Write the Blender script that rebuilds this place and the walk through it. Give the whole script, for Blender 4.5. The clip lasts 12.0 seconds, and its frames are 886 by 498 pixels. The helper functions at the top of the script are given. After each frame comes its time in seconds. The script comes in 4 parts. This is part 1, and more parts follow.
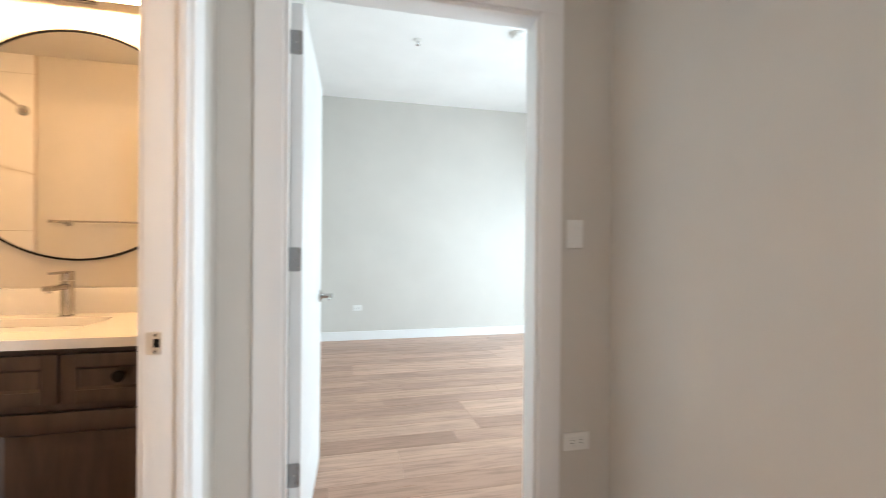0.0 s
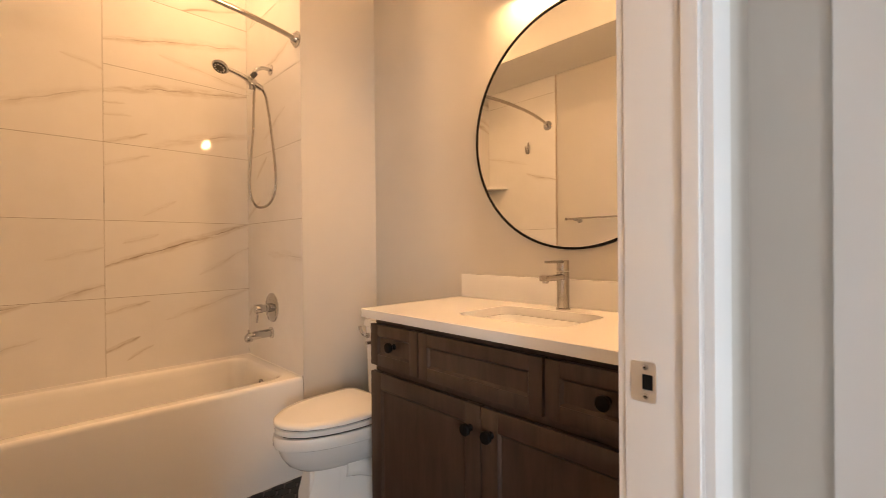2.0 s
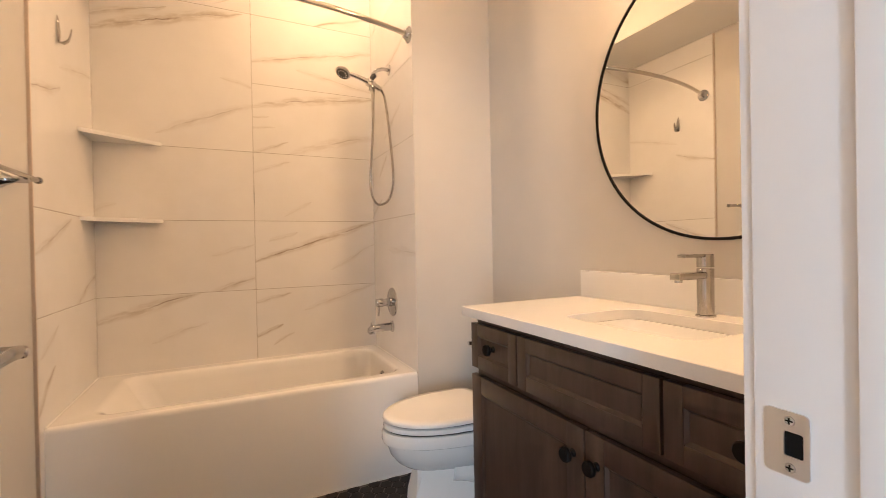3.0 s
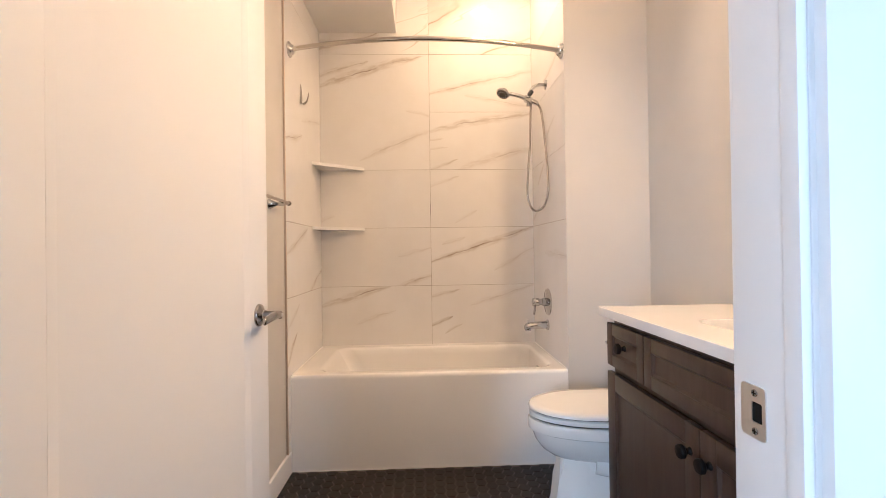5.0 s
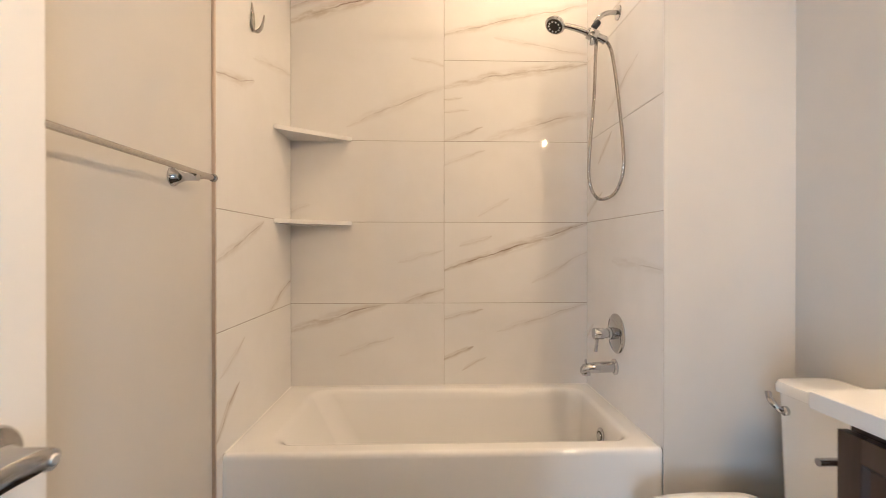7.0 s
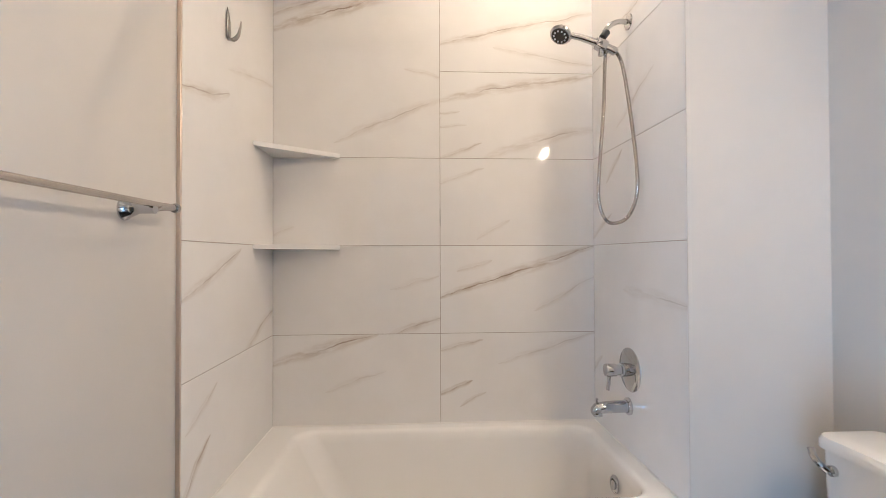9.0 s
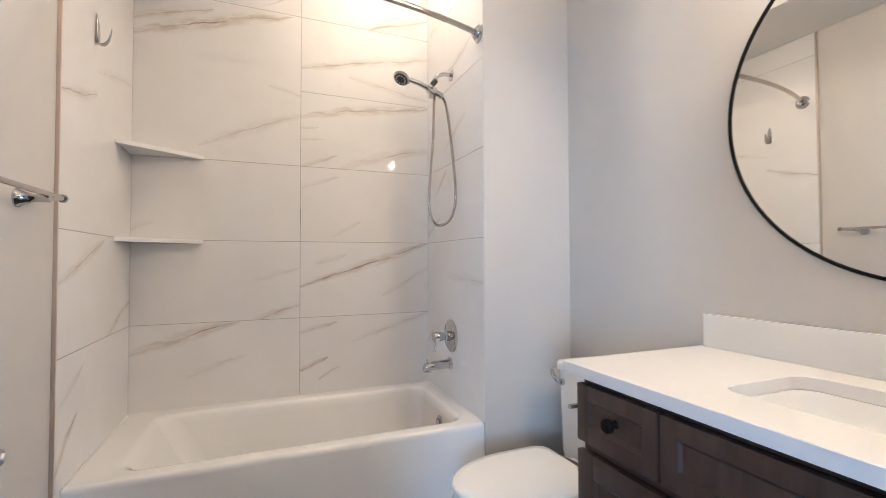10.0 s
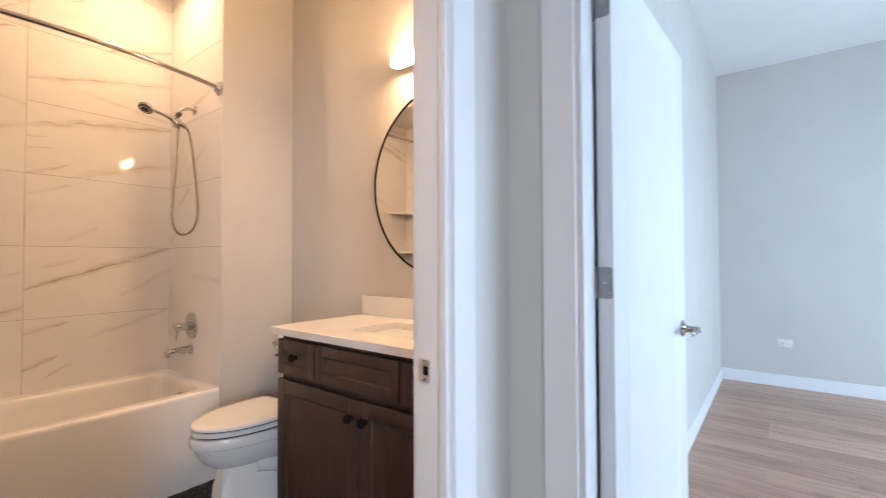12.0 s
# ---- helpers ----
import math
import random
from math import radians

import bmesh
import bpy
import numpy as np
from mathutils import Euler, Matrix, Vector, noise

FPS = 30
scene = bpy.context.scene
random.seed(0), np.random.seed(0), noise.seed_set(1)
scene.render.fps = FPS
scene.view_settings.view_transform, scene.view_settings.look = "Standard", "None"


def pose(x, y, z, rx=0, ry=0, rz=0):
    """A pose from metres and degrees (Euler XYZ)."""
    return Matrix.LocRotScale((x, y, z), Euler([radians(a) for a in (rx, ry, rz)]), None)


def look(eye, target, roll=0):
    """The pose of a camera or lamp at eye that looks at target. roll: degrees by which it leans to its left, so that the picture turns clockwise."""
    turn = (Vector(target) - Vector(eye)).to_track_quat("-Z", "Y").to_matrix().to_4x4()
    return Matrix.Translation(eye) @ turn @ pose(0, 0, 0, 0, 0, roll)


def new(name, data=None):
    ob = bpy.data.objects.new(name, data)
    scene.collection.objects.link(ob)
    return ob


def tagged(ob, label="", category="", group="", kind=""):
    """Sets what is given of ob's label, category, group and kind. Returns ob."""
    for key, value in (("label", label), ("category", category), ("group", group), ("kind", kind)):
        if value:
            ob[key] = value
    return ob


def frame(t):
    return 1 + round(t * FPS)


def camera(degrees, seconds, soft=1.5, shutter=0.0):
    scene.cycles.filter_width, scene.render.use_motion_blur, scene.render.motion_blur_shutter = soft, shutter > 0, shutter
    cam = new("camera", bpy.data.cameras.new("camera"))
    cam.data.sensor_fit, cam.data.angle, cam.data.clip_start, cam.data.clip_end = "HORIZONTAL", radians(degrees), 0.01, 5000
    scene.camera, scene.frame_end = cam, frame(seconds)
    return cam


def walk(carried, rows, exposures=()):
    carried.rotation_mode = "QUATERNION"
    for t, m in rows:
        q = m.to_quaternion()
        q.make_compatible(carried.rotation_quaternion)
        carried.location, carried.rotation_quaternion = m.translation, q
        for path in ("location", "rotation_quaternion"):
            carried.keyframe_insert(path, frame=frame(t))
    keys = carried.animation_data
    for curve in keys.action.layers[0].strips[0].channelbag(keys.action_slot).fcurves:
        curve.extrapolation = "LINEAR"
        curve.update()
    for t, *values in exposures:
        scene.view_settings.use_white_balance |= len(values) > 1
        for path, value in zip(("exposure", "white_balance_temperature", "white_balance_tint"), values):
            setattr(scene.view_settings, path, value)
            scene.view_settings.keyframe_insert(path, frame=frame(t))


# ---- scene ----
# camera and its walk
cam = camera(90.7, 12.0, 0.75, 0.25)
PATH = [
    (0, (-0.035, 0.028, 1.236), (0.44, 1.971, 1.227), 0.5),
    (0.5, (-0.042, 0.271, 1.215), (-0.374, 2.244, 1.198), 0.4),
    (1, (-0.123, 0.439, 1.186), (-1.009, 2.233, 1.176), -0.2),
    (1.5, (-0.191, 0.555, 1.174), (-1.378, 2.165, 1.167), -0.4),
    (2, (-0.24, 0.656, 1.179), (-1.67, 2.054, 1.17), -0.5),
    (2.5, (-0.261, 0.747, 1.168), (-1.910, 1.878, 1.154), -0.8),
    (3, (-0.271, 0.865, 1.164), (-2.073, 1.733, 1.150), -1.1),
    (3.5, (-0.224, 0.926, 1.182), (-2.152, 1.460, 1.177), -1.1),
    (3.7, (-0.184, 0.938, 1.185), (-2.146, 1.331, 1.188), -1.0),
    (4.5, (-0.005, 0.945, 1.172), (-2.0, 1.082, 1.177), -0.8),
    (5.3, (-0.03, 0.96, 1.162), (-2.029, 1.016, 1.169), -0.7),
    (5.5, (-0.108, 0.969, 1.165), (-2.107, 1.013, 1.164), -0.6),
    (6, (-0.357, 0.967, 1.17), (-2.356, 1.01, 1.162), -0.3),
    (6.5, (-0.621, 0.936, 1.179), (-2.621, 0.989, 1.175), -0.1),
    (7, (-0.892, 0.914, 1.207), (-2.891, 0.977, 1.2), -0.0),
    (7.2, (-0.996, 0.901, 1.227), (-2.994, 0.982, 1.222), 0.1),
    (8.0, (-1.25, 0.893, 1.254), (-3.249, 0.982, 1.261), -0.1),
    (8.8, (-1.144, 0.893, 1.276), (-3.142, 0.989, 1.303), -0.3),
    (9, (-1.062, 0.898, 1.292), (-3.059, 1.0, 1.318), -0.2),
    (9.5, (-0.87, 0.849, 1.27), (-2.811, 1.331, 1.3), -0.4),
    (10, (-0.632, 0.822, 1.231), (-2.488, 1.57, 1.283), -0.2),
    (10.5, (-0.389, 0.669, 1.251), (-2.176, 1.565, 1.299), -0.1),
    (11, (-0.189, 0.529, 1.234), (-1.898, 1.566, 1.294), 0.2),
    (11.5, (0.01, 0.437, 1.237), (-1.481, 1.77, 1.288), 0.1),
    (12, (0.209, 0.479, 1.254), (-1.007, 2.066, 1.3), -0.2),
]
EXPOSURES = [
    (0.0, 0.34, 6500, 10), (0.5, -0.04, 6250, 11), (1.0, -0.09, 6450, 9), (1.5, 0.05, 6600, 12), (2.0, -0.04, 6800, 14), (2.5, 0.15, 6500, 14), (3.0, 0.18, 5700, 9),
    (3.5, 0.29, 4750, 4), (5.5, 0.34, 5000, 8), (6.5, 0.3, 4700, 4), (7.2, 0.26, 4700, 1), (8.8, 0.24, 4150, 1), (10.5, 0.21, 4080, 1),
    (11.2, 0.24, 4320, 3), (11.5, 0.24, 4700, 2), (12.0, 0.06, 5500, 12),
]
walk(cam, [(t, look(eye, target, roll)) for t, eye, target, roll in PATH], EXPOSURES)

# world and large lights
world = bpy.data.worlds.new("sky")
scene.world = world
world.use_nodes = True
sky = world.node_tree.nodes.new("ShaderNodeTexSky")
sky.sky_type, sky.sun_disc, sky.sun_elevation, sky.sun_rotation = "NISHITA", False, radians(40), radians(200)
back = world.node_tree.nodes["Background"]
back.inputs["Strength"].default_value = 0.1
world.node_tree.links.new(sky.outputs["Color"], back.inputs["Color"])


def window_light(name, m, width, height, power, color):
    data = bpy.data.lights.new(name, "AREA")
    data.shape, data.size, data.size_y, data.energy, data.color = "RECTANGLE", width, height, power, color
    ob = new(name, data)
    ob.matrix_world = m
    return ob


BULB = (1.0, 0.574, 0.263)
VANITY_GLOW, CEILING_GLOW = 180.0, 430.0
DAYLIGHT, BEDROOM_SKY = (0.88, 0.955, 1.0), (0.70, 0.885, 1.0)
window_light("bedroom_daylight", look((3.74, 3.45, 1.27), (0, 3.6, 0.15)), 2.5, 1.75, 142, BEDROOM_SKY)
# two lamps added at unseen living room windows, to lift hall and bathroom
window_light("hall_fill_light", look((2.3, -2.54, 1.4), (1.2, 0.5, 1.2)), 1.9, 2.0, 14, DAYLIGHT)
window_light("doorway_fill_light", look((4.14, -2.1, 1.35), (-0.5, 0.8, 0.9)), 0.75, 1.9, 98, DAYLIGHT)


# ---- materials ----
class Nodes:
    def __init__(self, name):
        self.mat = bpy.data.materials.new(name)
        self.mat.use_nodes = True
        self.tree = self.mat.node_tree
        self.bsdf = self.tree.nodes["Principled BSDF"]

    def node(self, kind, **values):
        n = self.tree.nodes.new(kind)
        for key, value in values.items():
            n.inputs[key.replace("_", " ")].default_value = value
        return n

    def link(self, a, b):
        self.tree.links.new(a, b)

    def coords(self, scale=(1, 1, 1), rotation=(0, 0, 0), shift=0.0):
        tc = self.node("ShaderNodeTexCoord")
        mp = self.node("ShaderNodeMapping", Scale=scale, Rotation=rotation)
        if shift:
            info = self.node("ShaderNodeObjectInfo")
            add = self.node("ShaderNodeVectorMath")
            add.operation = "MULTIPLY_ADD"
            add.inputs[1].default_value = (shift, shift * 0.7, shift * 1.3)
            self.link(info.outputs["Random"], add.inputs[0])
            self.link(tc.outputs["Object"], add.inputs[2])
            self.link(add.outputs[0], mp.inputs["Vector"])
        else:
            self.link(tc.outputs["Object"], mp.inputs["Vector"])
        return mp.outputs["Vector"]

    def noise(self, vector, scale, detail=4.0, rough=0.55, distortion=0.0):
        n = self.node("ShaderNodeTexNoise", Scale=scale, Detail=detail, Roughness=rough, Distortion=distortion)
        self.link(vector, n.inputs["Vector"])
        return n.outputs["Fac"]

    def ramp(self, fac, stops):
        n = self.node("ShaderNodeValToRGB")
        while len(n.color_ramp.elements) < len(stops):
            n.color_ramp.elements.new(0.5)
        for e, (at, col) in zip(n.color_ramp.elements, stops):
            e.position, e.color = at, (*col, 1)
        self.link(fac, n.inputs["Fac"])
        return n.outputs["Color"]

    def mix(self, fac, a, b, mode="MIX"):
        n = self.tree.nodes.new("ShaderNodeMix")
        n.data_type, n.blend_type = "RGBA", mode
        for value, slot in ((fac, n.inputs[0]), (a, n.inputs[6]), (b, n.inputs[7])):
            if isinstance(value, bpy.types.NodeSocket):
                self.link(value, slot)
            else:
                slot.default_value = value if isinstance(value, float) else (*value, 1)
        return n.outputs[2]

    def bump(self, height, strength=0.1, distance=0.002):
        n = self.node("ShaderNodeBump", Strength=strength, Distance=distance)
        self.link(height, n.inputs["Height"])
        self.link(n.outputs["Normal"], self.bsdf.inputs["Normal"])

    def set(self, color=None, rough=None, metal=None, coat=None):
        for value, slot in ((color, "Base Color"), (rough, "Roughness"), (metal, "Metallic"), (coat, "Coat Weight")):
            if value is None:
                continue
            if isinstance(value, bpy.types.NodeSocket):
                self.link(value, self.bsdf.inputs[slot])
            else:
                self.bsdf.inputs[slot].default_value = (*value, 1) if slot == "Base Color" else value
        return self.mat


def paint(name, color, rough=0.55, stipple=0.12, amount=0.03):
    k = Nodes(name)
    v = k.coords()
    blotch = k.noise(v, 1.7, 3)
    dark = tuple(c * (1 - amount) for c in color)
    light = tuple(min(1, c * (1 + amount)) for c in color)
    k.bump(k.noise(v, 320, 3, 0.6), stipple, 0.0012)
    rr = k.ramp(k.noise(v, 6, 3), [(0.3, (rough - 0.06,) * 3), (0.7, (rough + 0.06,) * 3)])
    return k.set(k.ramp(blotch, [(0.3, dark), (0.7, light)]), rr)


def marble():
    k = Nodes("marble_porcelain")
    v = k.coords((1, 1, 1), (0, 0, 0), 37.0)
    warp = k.node("ShaderNodeTexNoise", Scale=1.5, Detail=4.0, Roughness=0.55)
    k.link(v, warp.inputs["Vector"])
    sub = k.node("ShaderNodeVectorMath")
    sub.operation = "MULTIPLY_ADD"
    sub.inputs[1].default_value = (0.13, 0.13, 0.13)
    k.link(warp.outputs["Color"], sub.inputs[0])
    k.link(v, sub.inputs[2])

    def veins(scale, stretch, tilt, width, detail, shift):
        turn = k.node("ShaderNodeMapping", Rotation=(0, radians(tilt), 0), Location=(shift, shift, shift))
        k.link(sub.outputs[0], turn.inputs["Vector"])
        mp = k.node("ShaderNodeMapping", Scale=(stretch, 1, 1))
        k.link(turn.outputs["Vector"], mp.inputs["Vector"])
        f = k.noise(mp.outputs["Vector"], scale, detail, 0.5, 0.0)
        a = k.node("ShaderNodeMath")
        a.operation = "SUBTRACT"
        a.inputs[1].default_value = 0.5
        k.link(f, a.inputs[0])
        b = k.node("ShaderNodeMath")
        b.operation = "ABSOLUTE"
        k.link(a.outputs[0], b.inputs[0])
        return k.ramp(b.outputs[0], [(0.0, (1, 1, 1)), (width, (0, 0, 0))])

    def patches(scale, low, high):
        return k.ramp(k.noise(v, scale, 2), [(low, (0, 0, 0)), (high, (1, 1, 1))])

    smear = k.mix(1.0, veins(2.1, 0.07, 21, 0.055, 2.5, 0.0), patches(1.7, 0.44, 0.66), "MULTIPLY")
    line = k.mix(1.0, veins(2.1, 0.07, 21, 0.0065, 2.5, 0.0), patches(2.3, 0.44, 0.60), "MULTIPLY")
    hair = k.mix(1.0, veins(4.2, 0.06, 27, 0.007, 3.0, 3.1), patches(3.0, 0.51, 0.64), "MULTIPLY")
    base = k.ramp(k.noise(v, 1.8, 3), [(0.3, (0.77, 0.755, 0.74)), (0.7, (0.82, 0.81, 0.80))])
    c = k.mix(smear, base, (0.62, 0.585, 0.54))
    c = k.mix(k.mix(1.0, hair, (0.6, 0.6, 0.6), "MULTIPLY"), c, (0.46, 0.40, 0.34))
    c = k.mix(line, c, (0.42, 0.35, 0.285))
    return k.set(c, 0.045)


def veined_tile(veins):
    """Pale porcelain with single veins, each (u0, v0, u1, v1, width, depth of tone, bow) in the tile's own plane, in metres."""
    k = Nodes("veined_porcelain")
    tc = k.node("ShaderNodeTexCoord")
    split = k.node("ShaderNodeSeparateXYZ")
    k.link(tc.outputs["Object"], split.inputs[0])
    flat = k.node("ShaderNodeCombineXYZ")
    k.link(split.outputs["X"], flat.inputs["X"])
    k.link(split.outputs["Z"], flat.inputs["Y"])
    v = k.coords((1, 1, 1), (0, 0, 0), 37.0)

    def calc(op, a, b=0.0, clamp=False):
        n = k.tree.nodes.new("ShaderNodeMath")
        n.operation, n.use_clamp = op, clamp
        for value, slot in ((a, n.inputs[0]), (b, n.inputs[1])):
            if isinstance(value, bpy.types.NodeSocket):
                k.link(value, slot)
            else:
                slot.default_value = value
        return n.outputs[0]

    def fade(x, far):
        n = k.node("ShaderNodeMapRange")
        n.interpolation_type = "SMOOTHSTEP"
        for slot, value in zip(("From Min", "From Max", "To Min", "To Max"), (0.0, far, 1.0, 0.0)):
            n.inputs[slot].default_value = value
        k.link(x, n.inputs["Value"])
        return n.outputs["Result"]

    wander = k.node("ShaderNodeTexNoise", Scale=5.0, Detail=5.0, Roughness=0.6)
    k.link(v, wander.inputs["Vector"])
    shift = k.node("ShaderNodeVectorMath")
    shift.operation = "MULTIPLY_ADD"
    shift.inputs[1].default_value = (0.05, 0.05, 0.0)
    k.link(wander.outputs["Color"], shift.inputs[0])
    k.link(flat.outputs[0], shift.inputs[2])
    centred = k.node("ShaderNodeMapping", Location=(-0.025, -0.025, 0))
    k.link(shift.outputs[0], centred.inputs["Vector"])
    c = k.ramp(k.noise(v, 1.8, 3), [(0.3, (0.77, 0.757, 0.742)), (0.7, (0.82, 0.81, 0.80))])
    cloud = k.noise(v, 6.0, 4, 0.6)
    for u0, v0, u1, v1, width, tone, bow in veins:
        length, turn = math.hypot(u1 - u0, v1 - v0), math.atan2(v1 - v0, u1 - u0)
        along = k.node("ShaderNodeMapping", Location=(u0, v0, 0), Rotation=(0, 0, turn), Scale=(length, width, 1))
        along.vector_type = "TEXTURE"
        k.link(centred.outputs["Vector"], along.inputs["Vector"])
        xy = k.node("ShaderNodeSeparateXYZ")
        k.link(along.outputs["Vector"], xy.inputs[0])
        t, side = xy.outputs["X"], xy.outputs["Y"]
        hump = calc("MULTIPLY", calc("MULTIPLY", t, 4.0), calc("SUBTRACT", 1.0, t), True)
        off = calc("ABSOLUTE", calc("SUBTRACT", side, calc("MULTIPLY", hump, bow / width)))
        taper = calc("MAXIMUM", calc("POWER", hump, 0.6), 0.002)
        q = calc("DIVIDE", off, taper)
        streak_at = k.node("ShaderNodeMapping", Scale=(length * 5.0, 0.9, 1))
        k.link(along.outputs["Vector"], streak_at.inputs["Vector"])
        streak = k.ramp(k.noise(streak_at.outputs["Vector"], 1.6, 4, 0.6), [(0.36, (0.1, 0.1, 0.1)), (0.62, (1, 1, 1))])
        broken = k.ramp(k.noise(streak_at.outputs["Vector"], 0.9, 3, 0.6), [(0.42, (0, 0, 0)), (0.58, (1, 1, 1))])
        smear = calc("MULTIPLY", calc("MULTIPLY", fade(q, 1.35), streak), min(1.0, tone * 0.9))
        line = calc("MULTIPLY", calc("MULTIPLY", fade(q, 0.16), broken), min(1.0, tone * 0.9))
        inside = calc("MULTIPLY", calc("GREATER_THAN", t, 0.0), calc("LESS_THAN", t, 1.0))
        c = k.mix(calc("MULTIPLY", smear, inside), c, (0.50, 0.44, 0.375))
        c = k.mix(calc("MULTIPLY", line, inside), c, (0.25, 0.195, 0.15))
    c = k.mix(0.5, c, k.ramp(cloud, [(0.3, (0.95, 0.945, 0.935)), (0.6, (1, 1, 1))]), "MULTIPLY")
    return k.set(c, 0.045)


def planks():
    k = Nodes("oak_vinyl")
    info = k.node("ShaderNodeObjectInfo")
    v = k.coords((1.2, 14, 14), (0, 0, 0), 23.0)
    g = k.noise(v, 2.6, 6, 0.62, 0.6)
    v2 = k.coords((0.8, 5, 5), (0, 0, 0), 11.0)
    wide = k.noise(v2, 1.6, 3, 0.5, 0.8)
    tone = k.ramp(info.outputs["Random"], [(0.0, (0.43, 0.253, 0.175)), (0.5, (0.53, 0.325, 0.232)), (1.0, (0.62, 0.395, 0.288))])
    grain = k.ramp(g, [(0.3, (0.62, 0.60, 0.58)), (0.55, (1, 1, 1)), (0.8, (1.0, 1.0, 1.0))])
    c = k.mix(0.9, tone, grain, "MULTIPLY")
    c = k.mix(0.6, c, k.ramp(wide, [(0.35, (0.72, 0.70, 0.68)), (0.65, (1, 1, 1))]), "MULTIPLY")
    k.bump(g, 0.15, 0.001)
    return k.set(c, k.ramp(g, [(0.3, (0.36,) * 3), (0.7, (0.27,) * 3)]))


def stained_wood():
    k = Nodes("grey_stained_maple")
    v = k.coords((9, 9, 1.1), (0, 0, 0), 17.0)
    g = k.noise(v, 3.0, 6, 0.62, 0.5)
    cloud = k.noise(k.coords((1, 1, 1), (0, 0, 0), 5.0), 7.0, 4, 0.6)
    c = k.ramp(g, [(0.25, (0.036, 0.0208, 0.0138)), (0.55, (0.064, 0.0402, 0.0288)), (0.8, (0.088, 0.058, 0.043))])
    c = k.mix(0.5, c, k.ramp(cloud, [(0.3, (0.58, 0.56, 0.54)), (0.7, (1, 1, 1))]), "MULTIPLY")
    k.bump(g, 0.10, 0.0008)
    return k.set(c, k.ramp(cloud, [(0.3, (0.33,) * 3), (0.7, (0.42,) * 3)]))


def glazed(name, color, rough=0.1, amount=0.015):
    k = Nodes(name)
    v = k.coords()
    c = k.ramp(k.noise(v, 3, 3), [(0.3, tuple(x * (1 - amount) for x in color)), (0.7, color)])
    return k.set(c, k.ramp(k.noise(v, 9, 4), [(0.3, (rough,) * 3), (0.75, (rough + 0.05,) * 3)]), None, 0.2)


def metal(name, color, rough, smear=0.012):
    k = Nodes(name)
    n = k.noise(k.coords(), 30, 4)
    return k.set(color, k.ramp(n, [(0.3, (rough,) * 3), (0.75, (rough + smear,) * 3)]), 1.0)


def quartz():
    k = Nodes("white_quartz")
    v = k.coords()
    c = k.ramp(k.noise(v, 420, 2), [(0.35, (0.74, 0.735, 0.725)), (0.6, (0.765, 0.76, 0.75))])
    c = k.mix(0.3, c, k.ramp(k.noise(v, 3, 4), [(0.35, (0.93, 0.925, 0.92)), (0.6, (1, 1, 1))]), "MULTIPLY")
    return k.set(c, 0.17)


def hex_black():
    k = Nodes("black_porcelain")
    info = k.node("ShaderNodeObjectInfo")
    v = k.coords((1, 1, 1), (0, 0, 0), 9.0)
    tone = k.ramp(info.outputs["Random"], [(0.0, (0.010, 0.008, 0.0075)), (1.0, (0.020, 0.016, 0.015))])
    c = k.mix(0.5, tone, k.ramp(k.noise(v, 40, 4), [(0.3, (0.6, 0.6, 0.6)), (0.7, (1, 1, 1))]), "MULTIPLY")
    k.bump(k.noise(v, 120, 3), 0.12, 0.0008)
    return k.set(c, 0.42)


def glow(name, color, strength):
    k = Nodes(name)
    k.set((0.9, 0.9, 0.88), 0.4)
    k.bsdf.inputs["Emission Color"].default_value = (*color, 1)
    k.bsdf.inputs["Emission Strength"].default_value = strength
    return k.mat


def glass():
    k = Nodes("clear_glass")
    k.bsdf.inputs["Transmission Weight"].default_value = 1.0
    return k.set((1, 1, 1), 0.0)


WALL = paint("greige_wall_paint", (0.60, 0.575, 0.535))
BATH_WALL = WALL
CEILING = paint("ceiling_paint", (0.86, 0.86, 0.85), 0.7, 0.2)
# ceiling white toned down: the shade under the soffit is in the colour
SOFFIT_SHADED = paint("shaded_soffit_paint", (0.70, 0.69, 0.67), 0.7, 0.2)
TRIM = paint("white_trim_enamel", (0.80, 0.80, 0.80), 0.42, 0.015, 0.01)
DOOR = paint("white_door_enamel", (0.80, 0.795, 0.785), 0.40, 0.02, 0.01)
PLASTIC = paint("white_plastic", (0.78, 0.78, 0.76), 0.35, 0.02, 0.01)
SLOT = paint("dark_slot", (0.008, 0.008, 0.008), 0.6, 0.02, 0.01)
MARBLE = marble()
PLANK = planks()
WOOD = stained_wood()
ACRYLIC = glazed("white_tub_acrylic", (0.84, 0.835, 0.825), 0.05)
CERAMIC = glazed("white_vitreous_china", (0.86, 0.86, 0.855), 0.04)
SHELF = glazed("white_shelf_stone", (0.82, 0.815, 0.80), 0.18)
CHROME = metal("polished_chrome", (0.54, 0.54, 0.55), 0.05)
NICKEL = metal("brushed_nickel", (0.45, 0.43, 0.405), 0.17)
ROD = metal("polished_nickel", (0.56, 0.53, 0.49), 0.07)
STEEL_HINGE = metal("satin_nickel_hinge", (0.30, 0.29, 0.285), 0.34)
SATIN = metal("satin_strike_plate", (0.74, 0.73, 0.72), 0.33)
BRONZE = metal("bronze_trim", (0.60, 0.51, 0.43), 0.42)
QUARTZ = quartz()
HEX = hex_black()
GROUT_DARK = paint("grey_brown_grout", (0.145, 0.125, 0.108), 0.85, 0.4, 0.15)
GROUT = paint("tan_grout", (0.33, 0.29, 0.245), 0.8, 0.3, 0.08)
BLACK = paint("matte_black_metal", (0.006, 0.006, 0.006), 0.5, 0.03, 0.2)
